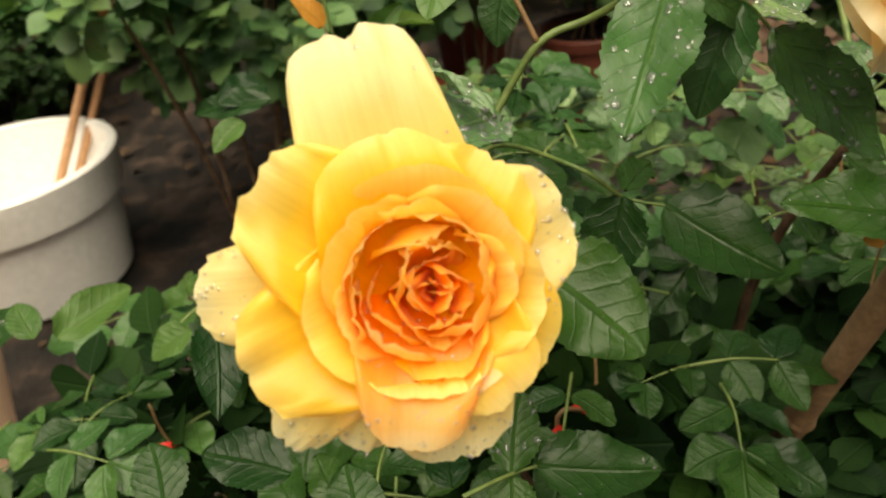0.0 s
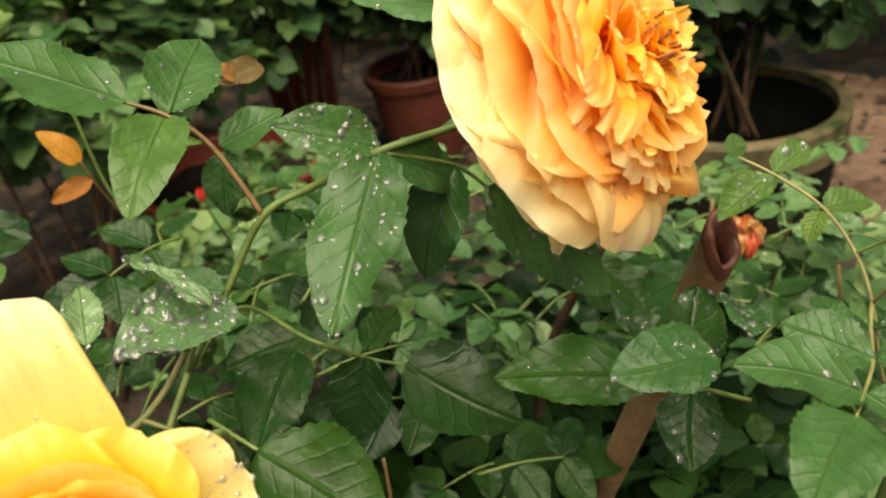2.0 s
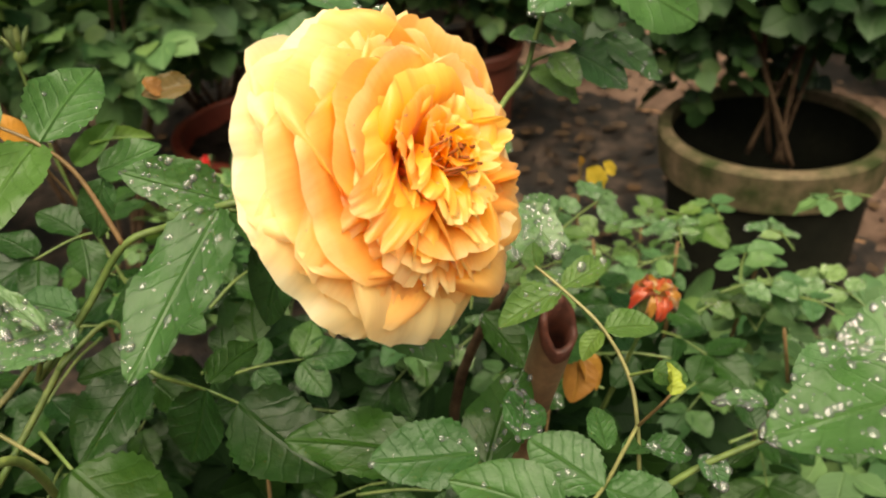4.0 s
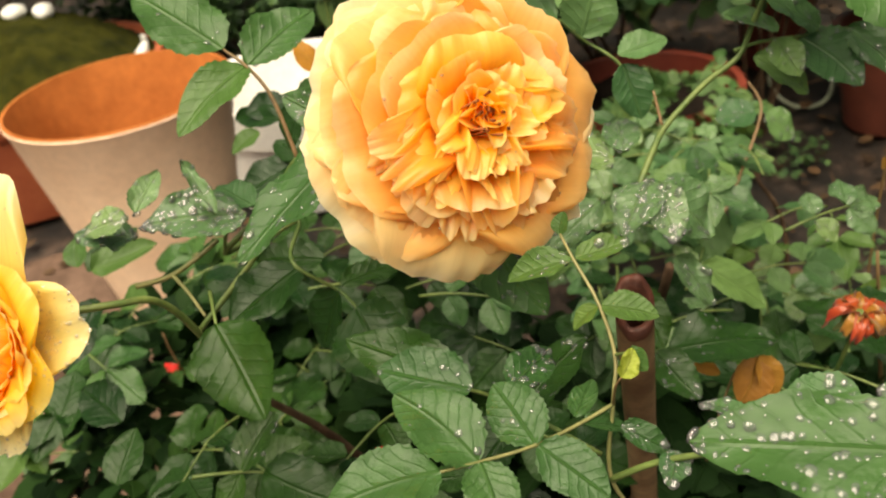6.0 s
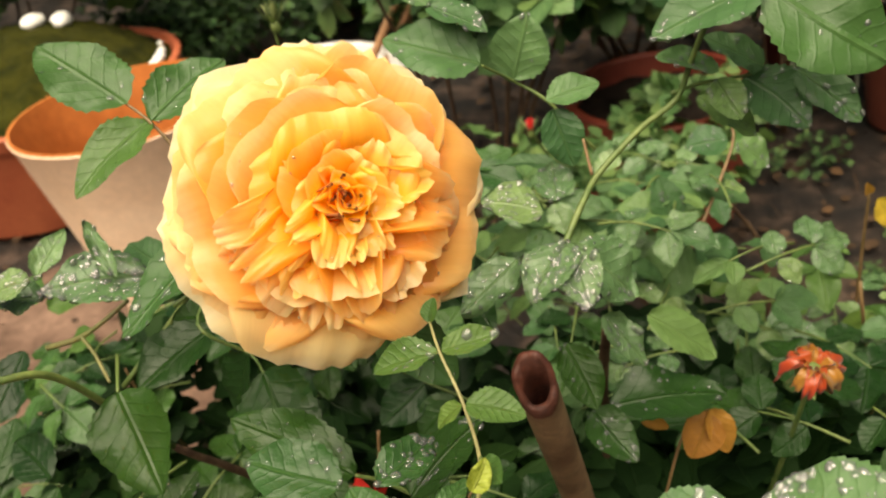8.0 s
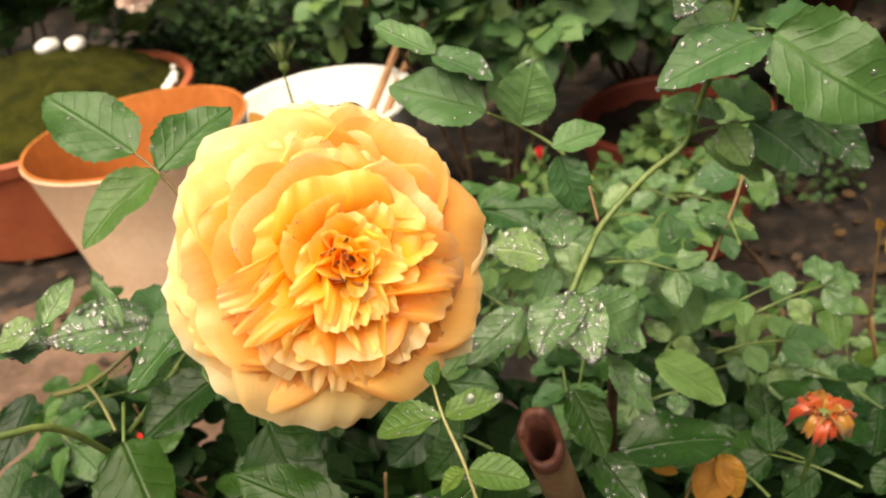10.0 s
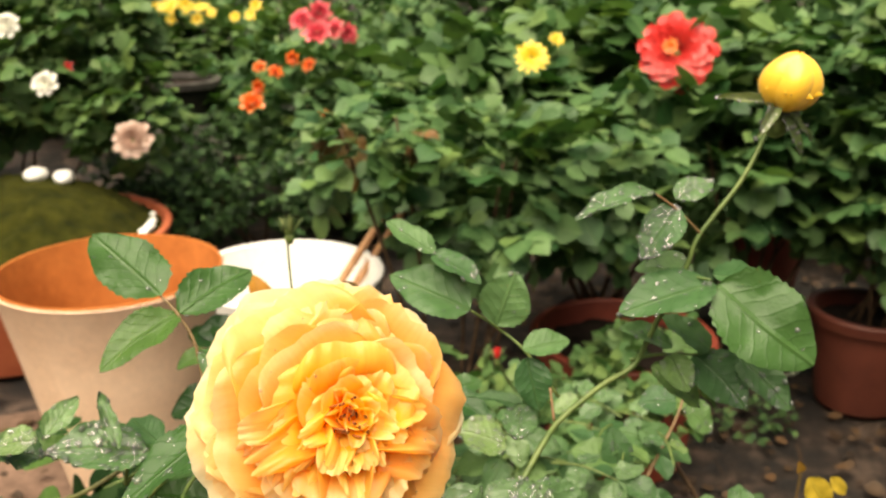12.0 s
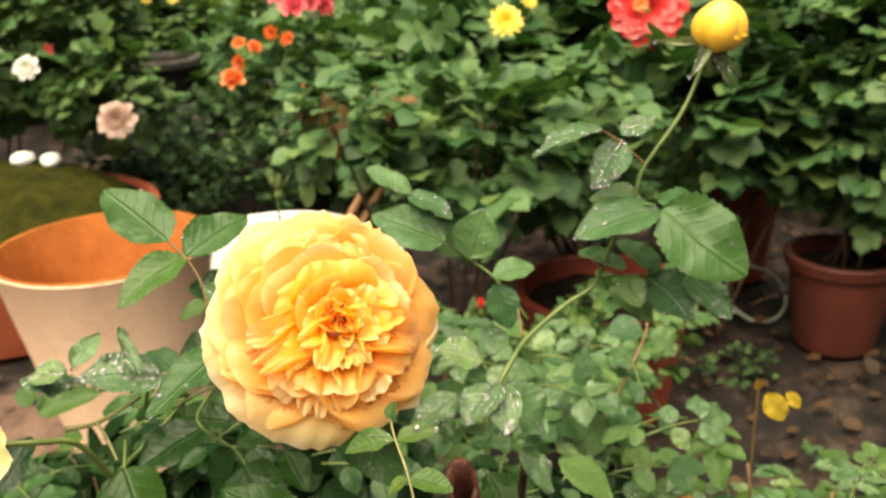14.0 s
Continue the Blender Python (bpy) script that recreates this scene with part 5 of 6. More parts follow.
wet(leaflet(st2, (0.2171, 0.2451, 1.159), (0.2657, 0.2092, 1.131), 0.0516, (-0.0892, -0.6924, 0.716), MIDDLE), 5, 102, 0.0015)
leaflet(st2, (0.2161, 0.2515, 1.163), (0.2755, 0.2577, 1.15), 0.0308, (0.2305, -0.1794, 0.9564), PALE)
wet(leaflet(st2, (0.2158, 0.2498, 1.158), (0.1596, 0.2275, 1.154), 0.0340, (0.0854, -0.3713, 0.9246), PALE), 30, 104, 0.0015)
wet(leaflet(st2, (0.2076, 0.2617, 1.162), (0.1747, 0.2634, 1.167), 0.0256, (0.1221, -0.3451, 0.9306), PALE), 21, 105, 0.0015)
st2 = stalk(near_bush, [(0.1752, 0.2632, 1.103), (0.1926, 0.2687, 1.104), (0.2175, 0.2735, 1.102), (0.2449, 0.2738, 1.103)], 0.0013, 0.0007, STEM, "leaf_stalk")
wet(leaflet(st2, (0.2004, 0.2659, 1.111), (0.1679, 0.2611, 1.128), 0.0189, (0.4846, -0.1575, 0.8604), PALE), 12, 107, 0.0015)
wet(leaflet(st2, (0.2252, 0.2699, 1.107), (0.1961, 0.2721, 1.13), 0.0229, (0.4649, -0.5894, 0.6607), PALE), 8, 108, 0.0015)
wet(leaflet(st2, (0.1998, 0.2687, 1.104), (0.2085, 0.2488, 1.091), 0.0195, (-0.1295, -0.5596, 0.8185), PALE), 12, 109, 0.0015)
wet(leaflet(st2, (0.2164, 0.2735, 1.102), (0.2428, 0.2455, 1.081), 0.0337, (-0.0649, -0.6345, 0.7702), PALE), 30, 110, 0.0015)
wet(leaflet(st2, (0.2427, 0.2738, 1.103), (0.2703, 0.2451, 1.081), 0.0248, (-0.0657, -0.6564, 0.7516), PALE), 24, 111, 0.0015)
wet(leaflet(st2, (0.1923, 0.2801, 1.091), (0.223, 0.264, 1.074), 0.0229, (0.1404, -0.5678, 0.8111), PALE), 10, 112, 0.0015)
st2 = stalk(near_bush, [(0.1255, 0.229, 1.08), (0.1237, 0.2398, 1.096)], 0.0009, 0.0007, STEM_RED, "leaf_stalk")

# leaves of the lower side shoot
st = stalk(near_bush, [(0.2073, 0.3786, 0.9119), (0.2375, 0.4182, 0.9359), (0.2671, 0.4606, 0.968), (0.261, 0.4777, 0.9875)], 0.0016, 0.001, STEM_RED, "cane")
wet(leaflet(st, (0.2621, 0.4606, 0.968), (0.2293, 0.4606, 0.968), 0.0336, (0, -0.297, 0.9549), PALE), 21, 116, 0.0015)
wet(leaflet(st, (0.2697, 0.459, 0.9632), (0.2949, 0.4529, 0.945), 0.0316, (0.3708, -0.5948, 0.7132), PALE), 21, 117, 0.0015)
wet(leaflet(st, (0.2448, 0.4301, 0.94), (0.2103, 0.4356, 0.9563), 0.0357, (0.3063, -0.497, 0.8119), PALE), 8, 118, 0.0015)
wet(leaflet(st, (0.2251, 0.4348, 0.954), (0.2718, 0.4267, 0.9298), 0.0319, (0.3243, -0.5116, 0.7957), PALE), 10, 119, 0.0015)
wet(leaflet(st, (0.2046, 0.3977, 0.9375), (0.1975, 0.4089, 0.9711), 0.0269, (0.0367, -0.9454, 0.3238), PALE), 10, 120, 0.0015)
leaflet(st, (0.2046, 0.3992, 0.942), (0.1667, 0.4044, 0.9577), 0.0351, (0.2823, -0.4687, 0.837), PALE)
wet(leaflet(st, (0.212, 0.383, 0.9252), (0.1793, 0.3712, 0.8898), 0.0442, (-0.4464, -0.6397, 0.6257), PALE), 6, 122, 0.0015)
wet(leaflet(st, (0.2166, 0.383, 0.9252), (0.2493, 0.3734, 0.8964), 0.0363, (0.3443, -0.7005, 0.6251), PALE), 6, 123, 0.0015)
leaflet(st, (0.0036, 0.3416, 1.113), (-0.023, 0.3427, 1.117), 0.0159, (0.0895, -0.5591, 0.8243), BRONZE)
leaflet(st, (-0.0219, 0.3442, 1.121), (-0.0081, 0.3405, 1.111), 0.0108, (0.2901, -0.7389, 0.6082), BRONZE)
tw = stalk(near_bush, [(-0.1667, 0.1899, 1.048), (-0.1469, 0.1869, 1.053), (-0.1331, 0.1891, 1.059), (-0.1191, 0.1976, 1.065)], 0.0017, 0.0013, STEM_TAN, "cane")
tw = stalk(near_bush, [(-0.1446, 0.1862, 1.054), (-0.1365, 0.1769, 1.049), (-0.1249, 0.1588, 1.044)], 0.0012, 0.0008, STEM_TAN, "cane")

# lower leaves below the young bloom
st = stalk(near_bush, [(-0.1575, 0.1484, 0.945), (-0.1463, 0.1495, 0.944), (-0.1314, 0.1531, 0.9395), (-0.1197, 0.1531, 0.9372)], 0.0012, 0.0007, STEM, "leaf_stalk")
wet(leaflet(st, (-0.1197, 0.1531, 0.9372), (-0.0725, 0.1261, 0.9348), 0.0344, (-0.1555, -0.3526, 0.9228)), 4, 130, 0.0015)
wet(leaflet(st, (-0.1321, 0.1534, 0.9396), (-0.1114, 0.177, 0.9603), 0.0243, (-0.2703, -0.4887, 0.8295)), 10, 131, 0.0015)
leaflet(st, (-0.1324, 0.153, 0.9388), (-0.1473, 0.1325, 0.9266), 0.0215, (-0.1943, -0.393, 0.8988))
leaflet(st, (-0.2022, 0.1525, 0.9426), (-0.1949, 0.1802, 0.9611), 0.0255, (-0.1086, -0.5321, 0.8397))
leaflet(st, (-0.2145, 0.2071, 0.9416), (-0.2467, 0.2375, 0.949), 0.0286, (-0.0842, -0.3198, 0.9437))
leaflet(st, (-0.1483, 0.1861, 0.9117), (-0.1389, 0.2095, 0.915), 0.0217, (-0.0337, -0.1263, 0.9914))
leaflet(st, (-0.2707, 0.2427, 0.9222), (-0.2667, 0.2757, 0.9372), 0.0272, (0.0236, -0.4156, 0.9093))
leaflet(st, (-0.2209, 0.251, 1.006), (-0.2358, 0.2075, 0.9875), 0.0219, (0.0446, -0.4071, 0.9123))
leaflet(st, (-0.3003, 0.4208, 0.9269), (-0.2487, 0.4429, 0.9355), 0.0303, (0.0674, -0.492, 0.868), YOUNG)
leaflet(st, (-0.3125, 0.427, 0.9288), (-0.3169, 0.4514, 0.9447), 0.0210, (0.0648, -0.535, 0.8423), YOUNG)
leaflet(st, (-0.2273, 0.3414, 0.9474), (-0.2535, 0.3456, 0.9373), 0.0216, (-0.3837, -0.4626, 0.7992), YOUNG)
leaflet(st, (-0.1244, 0.4685, 1.016), (-0.1728, 0.5014, 1.016), 0.0227, (-0.2939, -0.4569, 0.8396))
leaflet(st, (-0.1197, 0.494, 1.019), (-0.1561, 0.4846, 1.02), 0.0276, (0.1651, -0.5246, 0.8352))
leaflet(st, (-0.1455, 0.4716, 1.007), (-0.1712, 0.4624, 0.9957), 0.0190, (-0.1414, -0.5786, 0.8033), YOUNG)
leaflet(st, (0.0235, 0.2212, 0.8208), (0.0452, 0.1882, 0.8025), 0.0331, (-0.1185, -0.5394, 0.8337))
leaflet(st, (0.058, 0.1998, 0.8092), (0.082, 0.1656, 0.7906), 0.0352, (-0.1201, -0.5376, 0.8346))
leaflet(st, (0.0634, 0.28, 0.84), (0.1027, 0.2645, 0.8407), 0.0262, (-0.1381, -0.304, 0.9426))


# ---------------------------------------------------------------- buds
LEAF_SEPAL = leaf_material("sepal_green", (0.0707, 0.109, 0.0381), (0.141, 0.179, 0.0762), 0.4, 0.15)


def yellow_bud():
    place = facing((0.2575, 0.288, 1.254), (0.12, -0.25, 1.0))
    b = receptacle(near_bush, place @ pose(0, 0, -0.002), 0.008, "bud")
    place = place @ Matrix.Diagonal((1.02, 1.02, 0.84, 1))
    rs = random.Random(6)
    for q, (count, long, wide, th0, th1) in enumerate([(5, 0.057, 0.034, 84, -74), (5, 0.055, 0.038, 80, -86), (4, 0.050, 0.036, 74, -92)]):
        for k in range(count):
            me = petal(long, wide, th0 + rs.uniform(-4, 4), th1, 1.1, 0.06, 400 + q * 9 + k, base_z=-0.002 + 0.001 * q, material=PETAL_BUD, rows=14, cols=9, bend=0.85, round_=0.25)
            part("petal", me, None, b, "", place @ pose(0, 0, 0, 0, 0, 360 / count * (k + 0.4 * q)))
    sepal = blade("sepal", LEAF_SEPAL, 61, fold=0.3, droop=0.25, teeth=0.0)
    at = V((0.2515, 0.282, 1.2565))
    for k, (tip, wide) in enumerate([((0.219, 0.284, 1.2632), 0.006), ((0.2697, 0.273, 1.2303), 0.008), ((0.2374, 0.257, 1.2457), 0.007), ((0.276, 0.276, 1.2387), 0.005), ((0.26, 0.31, 1.243), 0.006)]):
        ob = part("sepal", sepal, None, b, "", leaf_pose(at, tip, wide, (0.1, -0.8, 0.5)))
        wet(ob, 30, 440 + k, 0.0014, label="clear rain drops clinging to a sepal")
    return b


def closed_bud(parent, at, size, material, tip=(0, 0, 1)):
    place = facing(at, tip)
    b = receptacle(parent, place, size * 0.3, "bud")
    for k in range(5):
        me = petal(size * 1.3, size * 0.55, 40, -18, 1.2, 0.02, 460 + k, material=material, rows=8, cols=5, r0=size * 0.1)
        part("petal", me, None, b, "", place @ pose(0, 0, 0, 0, 0, 72 * k))
    for k in range(5):
        me = petal(size * 1.5, size * 0.3, 46, 8 if k % 2 else 60, 0.4, 0.03, 470 + k, material=LEAF_SEPAL, rows=7, cols=4, r0=size * 0.12)
        part("sepal", me, None, b, "", place @ pose(0, 0, -size * 0.1, 0, 0, 72 * k + 36))
    return b


yellow_bud()
stalk(near_bush, [(-0.03, 0.4, 0.85), (-0.064, 0.47, 1.0), (-0.071, 0.48, 1.075), (-0.072, 0.482, 1.112)], 0.0014, 0.0009, STEM, "cane")
closed_bud(near_bush, (-0.070, 0.480, 1.112), 0.0135, LEAF_SEPAL)
brown = stalk(near_bush, [(-0.064, 0.47, 1.0), (-0.078, 0.455, 1.04), (-0.083, 0.45, 1.06)], 0.001, 0.0006, STEM_RED)
leaflet(brown, (-0.083, 0.45, 1.06), (-0.098, 0.452, 1.086), 0.018, (0.2, -0.8, 0.4), AUTUMN)
leaflet(brown, (-0.08, 0.452, 1.045), (-0.108, 0.46, 1.04), 0.014, (0.2, -0.7, 0.6), AUTUMN)
leaflet(brown, (-0.06, 0.46, 1.035), (-0.028, 0.45, 1.062), 0.018, (0, -0.7, 0.6), YOUNG)
leaflet(brown, (-0.05, 0.46, 1.05), (-0.005, 0.45, 1.045), 0.014, (0, -0.5, 0.8), YOUNG)


PETAL_FADED = plain_petal("faded_petal", (0.3, 0.13, 0.015), (0.36, 0.16, 0.03))
PETAL_WILTED = plain_petal("wilted_red_petal", (0.36, 0.07, 0.013), (0.42, 0.025, 0.015))


def spent_bloom(parent, at, seed):
    """A withered bloom: a green hip with limp red and orange petals that arch over it and hang down."""
    place = facing(at, (0.1, -0.3, 1))
    b = receptacle(parent, place @ pose(0, 0, 0.002), 0.0085, "spent_bloom")
    rs = random.Random(seed)
    for k in range(11):
        me = petal(rs.uniform(0.017, 0.025), rs.uniform(0.008, 0.012), rs.uniform(-10, 15), rs.uniform(200, 240), 0.9, 0.3, seed + k, r0=0.003, material=PETAL_WILTED if k % 3 else PETAL_FADED, rows=12, cols=9, bend=0.7)
        part("petal", me, None, b, "", place @ pose(0, 0, 0.004, 0, 0, 33 * k + rs.uniform(-14, 14)))
    for k in range(5):
        me = petal(0.014, 0.005, 110, 165, 0.4, 0.1, seed + 40 + k, r0=0.003, material=LEAF_SEPAL, rows=7, cols=5)
        part("sepal", me, None, b, "", place @ pose(0, 0, -0.002, 0, 0, 72 * k))
    return b


spent_bloom(near_bush, (0.2365, 0.205, 0.9480), 5)
stalk(near_bush, [(0.24, 0.3, 0.7), (0.238, 0.24, 0.85), (0.2365, 0.206, 0.940)], 0.002, 0.0014, STEM, "cane")
tw = stalk(near_bush, [(0.15, 0.21, 0.84), (0.168, 0.22, 0.9), (0.1800, 0.2115, 0.9230)], 0.001, 0.0007, STEM_RED)
leaflet(tw, (0.1794, 0.2112, 0.9219), (0.1669, 0.1962, 0.8988), 0.024, (-0.2, -1, 0.3), AUTUMN)
leaflet(tw, (0.1810, 0.2112, 0.9235), (0.1910, 0.1974, 0.8981), 0.018, (0.3, -1, 0.2), AUTUMN)
leaflet(tw, (0.1400, 0.2103, 0.9246), (0.1560, 0.2050, 0.9180), 0.009, (0, -0.8, 0.6), AUTUMN)

# ---------------------------------------------------------------- bamboo stake
def bamboo_stake():
    top, foot = V((0.0795, 0.097, 1.062)), V((0.2, 0.58, 0.0))
    ob = thing("bamboo_stake", foot, "weathered brown bamboo stake with a hollow cut end", "stake")
    axis = (top - foot).normalized()
    side = axis.orthogonal().normalized()
    other = axis.cross(side)
    far = (top - foot).length
    levels = [(0.0, 1.0)] + [(z, k) for n in (0.25, 0.5, 0.75) for z, k in ((n - 0.012, 1.0), (n, 1.16), (n + 0.012, 1.0))] + [(0.992, 1.0)]
    end = [(0.992, 0.99), (1.0, 1.02), (1.0, 0.7), (0.985, 0.62), (0.93, 0.58), (0.9, 0.05)]
    for name, rows, material, label in (("culm", levels, BAMBOO, ""), ("cut_end", end, BAMBOO_CUT, "reddish brown cut rim round a dark hollow")):
        bm = bmesh.new()
        rings = []
        for z, k in rows:
            ring = []
            for s in range(28):
                a = 2 * math.pi * s / 28
                r = 0.0088 * k * (1 + 0.08 * noise.noise(V((math.cos(a), math.sin(a), z * 4))))
                lean = (math.cos(a) * side + math.sin(a) * other).y
                lift = (0.011 * lean + 0.0012 * math.sin(a * 3 + 1) + 0.0006 * math.sin(a * 7)) * min(1.0, max(0.0, (z - 0.9) * 11))
                ring.append(bm.verts.new(foot + axis * (far * z + lift) + r * (math.cos(a) * side + math.sin(a) * other)))
            rings.append(ring)
        for a, b in zip(rings, rings[1:]):
            for s in range(28):
                bm.faces.new((a[s], a[(s + 1) % 28], b[(s + 1) % 28], b[s]))
        part(name, bm, material, ob, label)
    for n in (0.25, 0.5, 0.75):
        c = foot + axis * far * n
        part("joint", tube([c - axis * 0.004, c, c + axis * 0.004], [0.0098, 0.0108, 0.0098], 16), BAMBOO, ob, "swollen bamboo joint")


bamboo_stake()


def tub_sticks():
    for a, b in (((-0.47, 2.36, 0.03), (0.14, 2.85, 0.9)), ((-0.42, 2.36, 0.03), (-0.02, 2.72, 0.58))):
        ob = thing("garden_stick", a, "plain tan wooden stick standing in the white tub", "stick", "sticks in the tub")
        part("rod", tube([a, V(a).lerp(V(b), 0.5), b], [0.013, 0.013, 0.012], 10), STICK, ob)


tub_sticks()

# ---------------------------------------------------------------- blooms in the background
flower(dahlia_bush, (0.672, 2.2, 1.065), (-0.15, -1, 0.35), 0.102, 13, 6, PETAL_RED, 500, wide=0.75, cup=0.5)
flower(dahlia_bush, (0.645, 2.17, 1.085), (-0.15, -1, 0.35), 0.022, 9, 3, PETAL_ORANGE, 530)
flower(dahlia_bush, (0.285, 2.2, 1.052), (0, -1, 0.6), 0.048, 13, 4, PETAL_YELLOW, 540, wide=0.42)
flower(dahlia_bush, (0.35, 2.2, 1.1), (0.2, -1, 0.8), 0.022, 8, 2, PETAL_YELLOW, 545)
for k, (x, y, z, r) in enumerate([(-.51, 3.75, .97, .075), (-.58, 3.8, 1.02, .065), (-.44, 3.78, .98, .06), (-.5, 3.8, 1.05, .06), (-.38, 3.8, .96, .05)]):
    flower(orange_bush, (x, y, z), (0.5 * math.sin(5 * k), -1, 0.7 + 0.5 * math.cos(7 * k)), r * 0.9, 7, 5, PETAL_PINK, 560 + k, wide=0.7, cup=0.9)
for k, (x, y, z, r) in enumerate([(-.8, 3.7, .67, .065), (-.77, 3.72, .74, .04), (-.7, 3.75, .8, .04), (-.62, 3.75, .86, .04), (-.77, 3.75, .82, .035), (-.375, 2.88, .75, .05), (-.55, 3.75, .83, .04)]):
    flower(orange_bush, (x, y, z), (0.6 * math.sin(4 * k), -1, 0.5 + 0.5 * math.cos(3 * k)), r * 0.85, 6, 4, PETAL_ORANGE, 580 + k, wide=1.0, cup=0.9)
rs = random.Random(63)
for k in range(22):
    flower(yellow_bush, (rs.uniform(-1.95, -1.15), 5.6 + rs.uniform(-0.05, 0.1), rs.uniform(0.87, 0.97)), (rs.uniform(-.5, .5), -1, rs.uniform(0.2, 1.2)), rs.uniform(0.028, 0.05), 6, 3, PETAL_YELLOW, 600 + k, wide=0.9)
flower(white_bush, (-1.03, 2.82, .69), (0.1, -1, 0.5), 0.07, 9, 6, PETAL_BLUSH, 620, wide=0.8, cup=0.8)
for k, (x, y, z, r) in enumerate([(-1.446, 2.9, 1.07, .05), (-1.32, 2.85, .88, .05), (-1.7, 2.9, .95, .045)]):
    flower(white_bush, (x, y, z), (0.1, -1, 0.5), r * 0.9, 7, 5, PETAL_WHITE, 640 + k, wide=1.0, cup=0.7)
flower(white_bush, (-1.3, 3.0, .92), (0.1, -1, 0.5), .025, 6, 2, PETAL_RED, 660)
closed_bud(mini_rose, (0.136, 0.958, 0.765), 0.016, PETAL_RED)
stalk(mini_rose, [(0.3, 1.4, 0.45), (0.18, 1.05, 0.66), (0.136, 0.958, 0.765)], 0.0025, 0.0014, STEM, "cane")

# ---------------------------------------------------------------- moss, stones and litter
def moss_mound():
    bm = bmesh.new()
    bmesh.ops.create_grid(bm, x_segments=60, y_segments=60, size=1)
    for v in bm.verts:
        r = max(abs(v.co.x), abs(v.co.y))
        d = math.hypot(v.co.x, v.co.y)
        if d > 1e-6:
            v.co *= r / d * 0.5
        q = math.hypot(v.co.x, v.co.y) / 0.5
        v.co.z = 0.2 * (1 - q ** 2.2) + 0.016 * noise.noise(v.co * 22) + 0.01 * noise.noise(v.co * 60)
    solo("moss_mound", bm, MOSS, "rounded mound of olive green moss filling the orange tray", "moss", m=Matrix.Translation((-1.47, 2.78, 0.35)))


moss_mound()


def pebble(at, size, seed, label):
    bm = bmesh.new()
    bmesh.ops.create_icosphere(bm, subdivisions=3, radius=1)
    for v in bm.verts:
        v.co *= 1 + 0.12 * noise.noise(v.co * 1.2 + V((seed, 0, 0)))
    solo("white_stone", bm, PEBBLE, label, "stone", "white stones", m=Matrix.Translation(at) @ pose(0, 0, 0, 0, 0, seed * 50) @ Matrix.Diagonal((size, size * 0.75, size * 0.6, 1)))


pebble((-1.40, 2.85, 0.560), 0.044, 1, "smooth white stone resting on the moss")
pebble((-1.31, 2.87, 0.545), 0.046, 2, "smooth white stone resting on the moss")
rp = random.Random(9)
for k in range(12):
    a = radians(rp.uniform(-25, 28))
    pebble((-1.47 + 0.47 * math.cos(a), 2.78 + 0.47 * math.sin(a), 0.383), rp.uniform(0.014, 0.024), 3 + k, "small white pebble along the rim of the tray")


def litter():
    """Dead leaves, twigs and crumbs of earth on the soil, too many to count."""
    rng = np.random.default_rng(12)
    n = 2600
    c = np.stack([rng.uniform(-1.6, 2.6, n), rng.uniform(0.3, 4.0, n), np.full(n, 0.004)], 1)
    keep = (c[:, 0] > 0.2) | (rng.random(n) < 0.25)
    c = c[keep]
    n = len(c)
    outs = np.stack([rng.normal(size=n), rng.normal(size=n), rng.normal(0, 0.12, n)], 1)
    ups = np.array([0, 0, 1.0]) + rng.normal(0, 0.25, (n, 3))
    v, f, uv = leaf_cloud(c, outs, ups, rng.uniform(0.018, 0.05, n), rng, 1)
    v[:, 2] = np.maximum(v[:, 2], -0.002)
    me = from_arrays("leaf_litter", v, f, LITTER, uv, smooth=False)
    solo("leaf_litter", me, None, "brown dead leaves scattered over damp soil", "leaf litter", kind="stuff")
    v, f = [], []
    base = bmesh.new()
    bmesh.ops.create_icosphere(base, subdivisions=1, radius=1.0)
    v0 = np.array([q.co for q in base.verts])
    f0 = np.array([[q.index for q in t.verts] for t in base.faces])
    base.free()
    m = 500
    for i in range(m):
        s = 0.002 + 0.008 * rng.random() ** 2
        p = np.array([rng.uniform(0.0, 2.6), rng.uniform(0.6, 3.6), -s * 0.15 - 0.006])
        v.append(v0 * s * rng.uniform(0.6, 1.2, 3) * (1 + 0.15 * rng.normal(size=(len(v0), 1))) + p)
        f.append(f0 + i * len(v0))
    solo("soil_crumbs", from_arrays("soil_crumbs", np.concatenate(v), np.concatenate(f), SOIL, smooth=False), None, "crumbs of earth and grit on the soil", "gravel", kind="stuff")


litter()


def seedling():
    ob = thing("seedling", (0.4, 0.62, 0), "thin young plant with a yellowing leaf", "seedling")
    st = stalk(ob, [(0.4, 0.62, 0), (0.39, 0.5, 0.6), (0.385, 0.475, 0.86), (0.384, 0.472, 0.89)], 0.002, 0.001, STEM_RED, "stem")
    leaflet(st, (0.392, 0.472, 0.885), (0.412, 0.465, 0.855), 0.024, (0, -1, 0.3), YELLOWED)
    leaflet(st, (0.412, 0.472, 0.885), (0.428, 0.468, 0.868), 0.013, (0.2, -1, 0.3), YELLOWED)
    leaflet(st, (0.384, 0.472, 0.89), (0.38, 0.465, 0.903), 0.009, (0, -1, 0.3), AUTUMN)


YELLOWED = [blade("leaflet", leaf_material("yellowed_leaf", (0.5, 0.34, 0.04), (0.6, 0.42, 0.06), 0.45, 0.2), 50, fold=0.2)]
seedling()


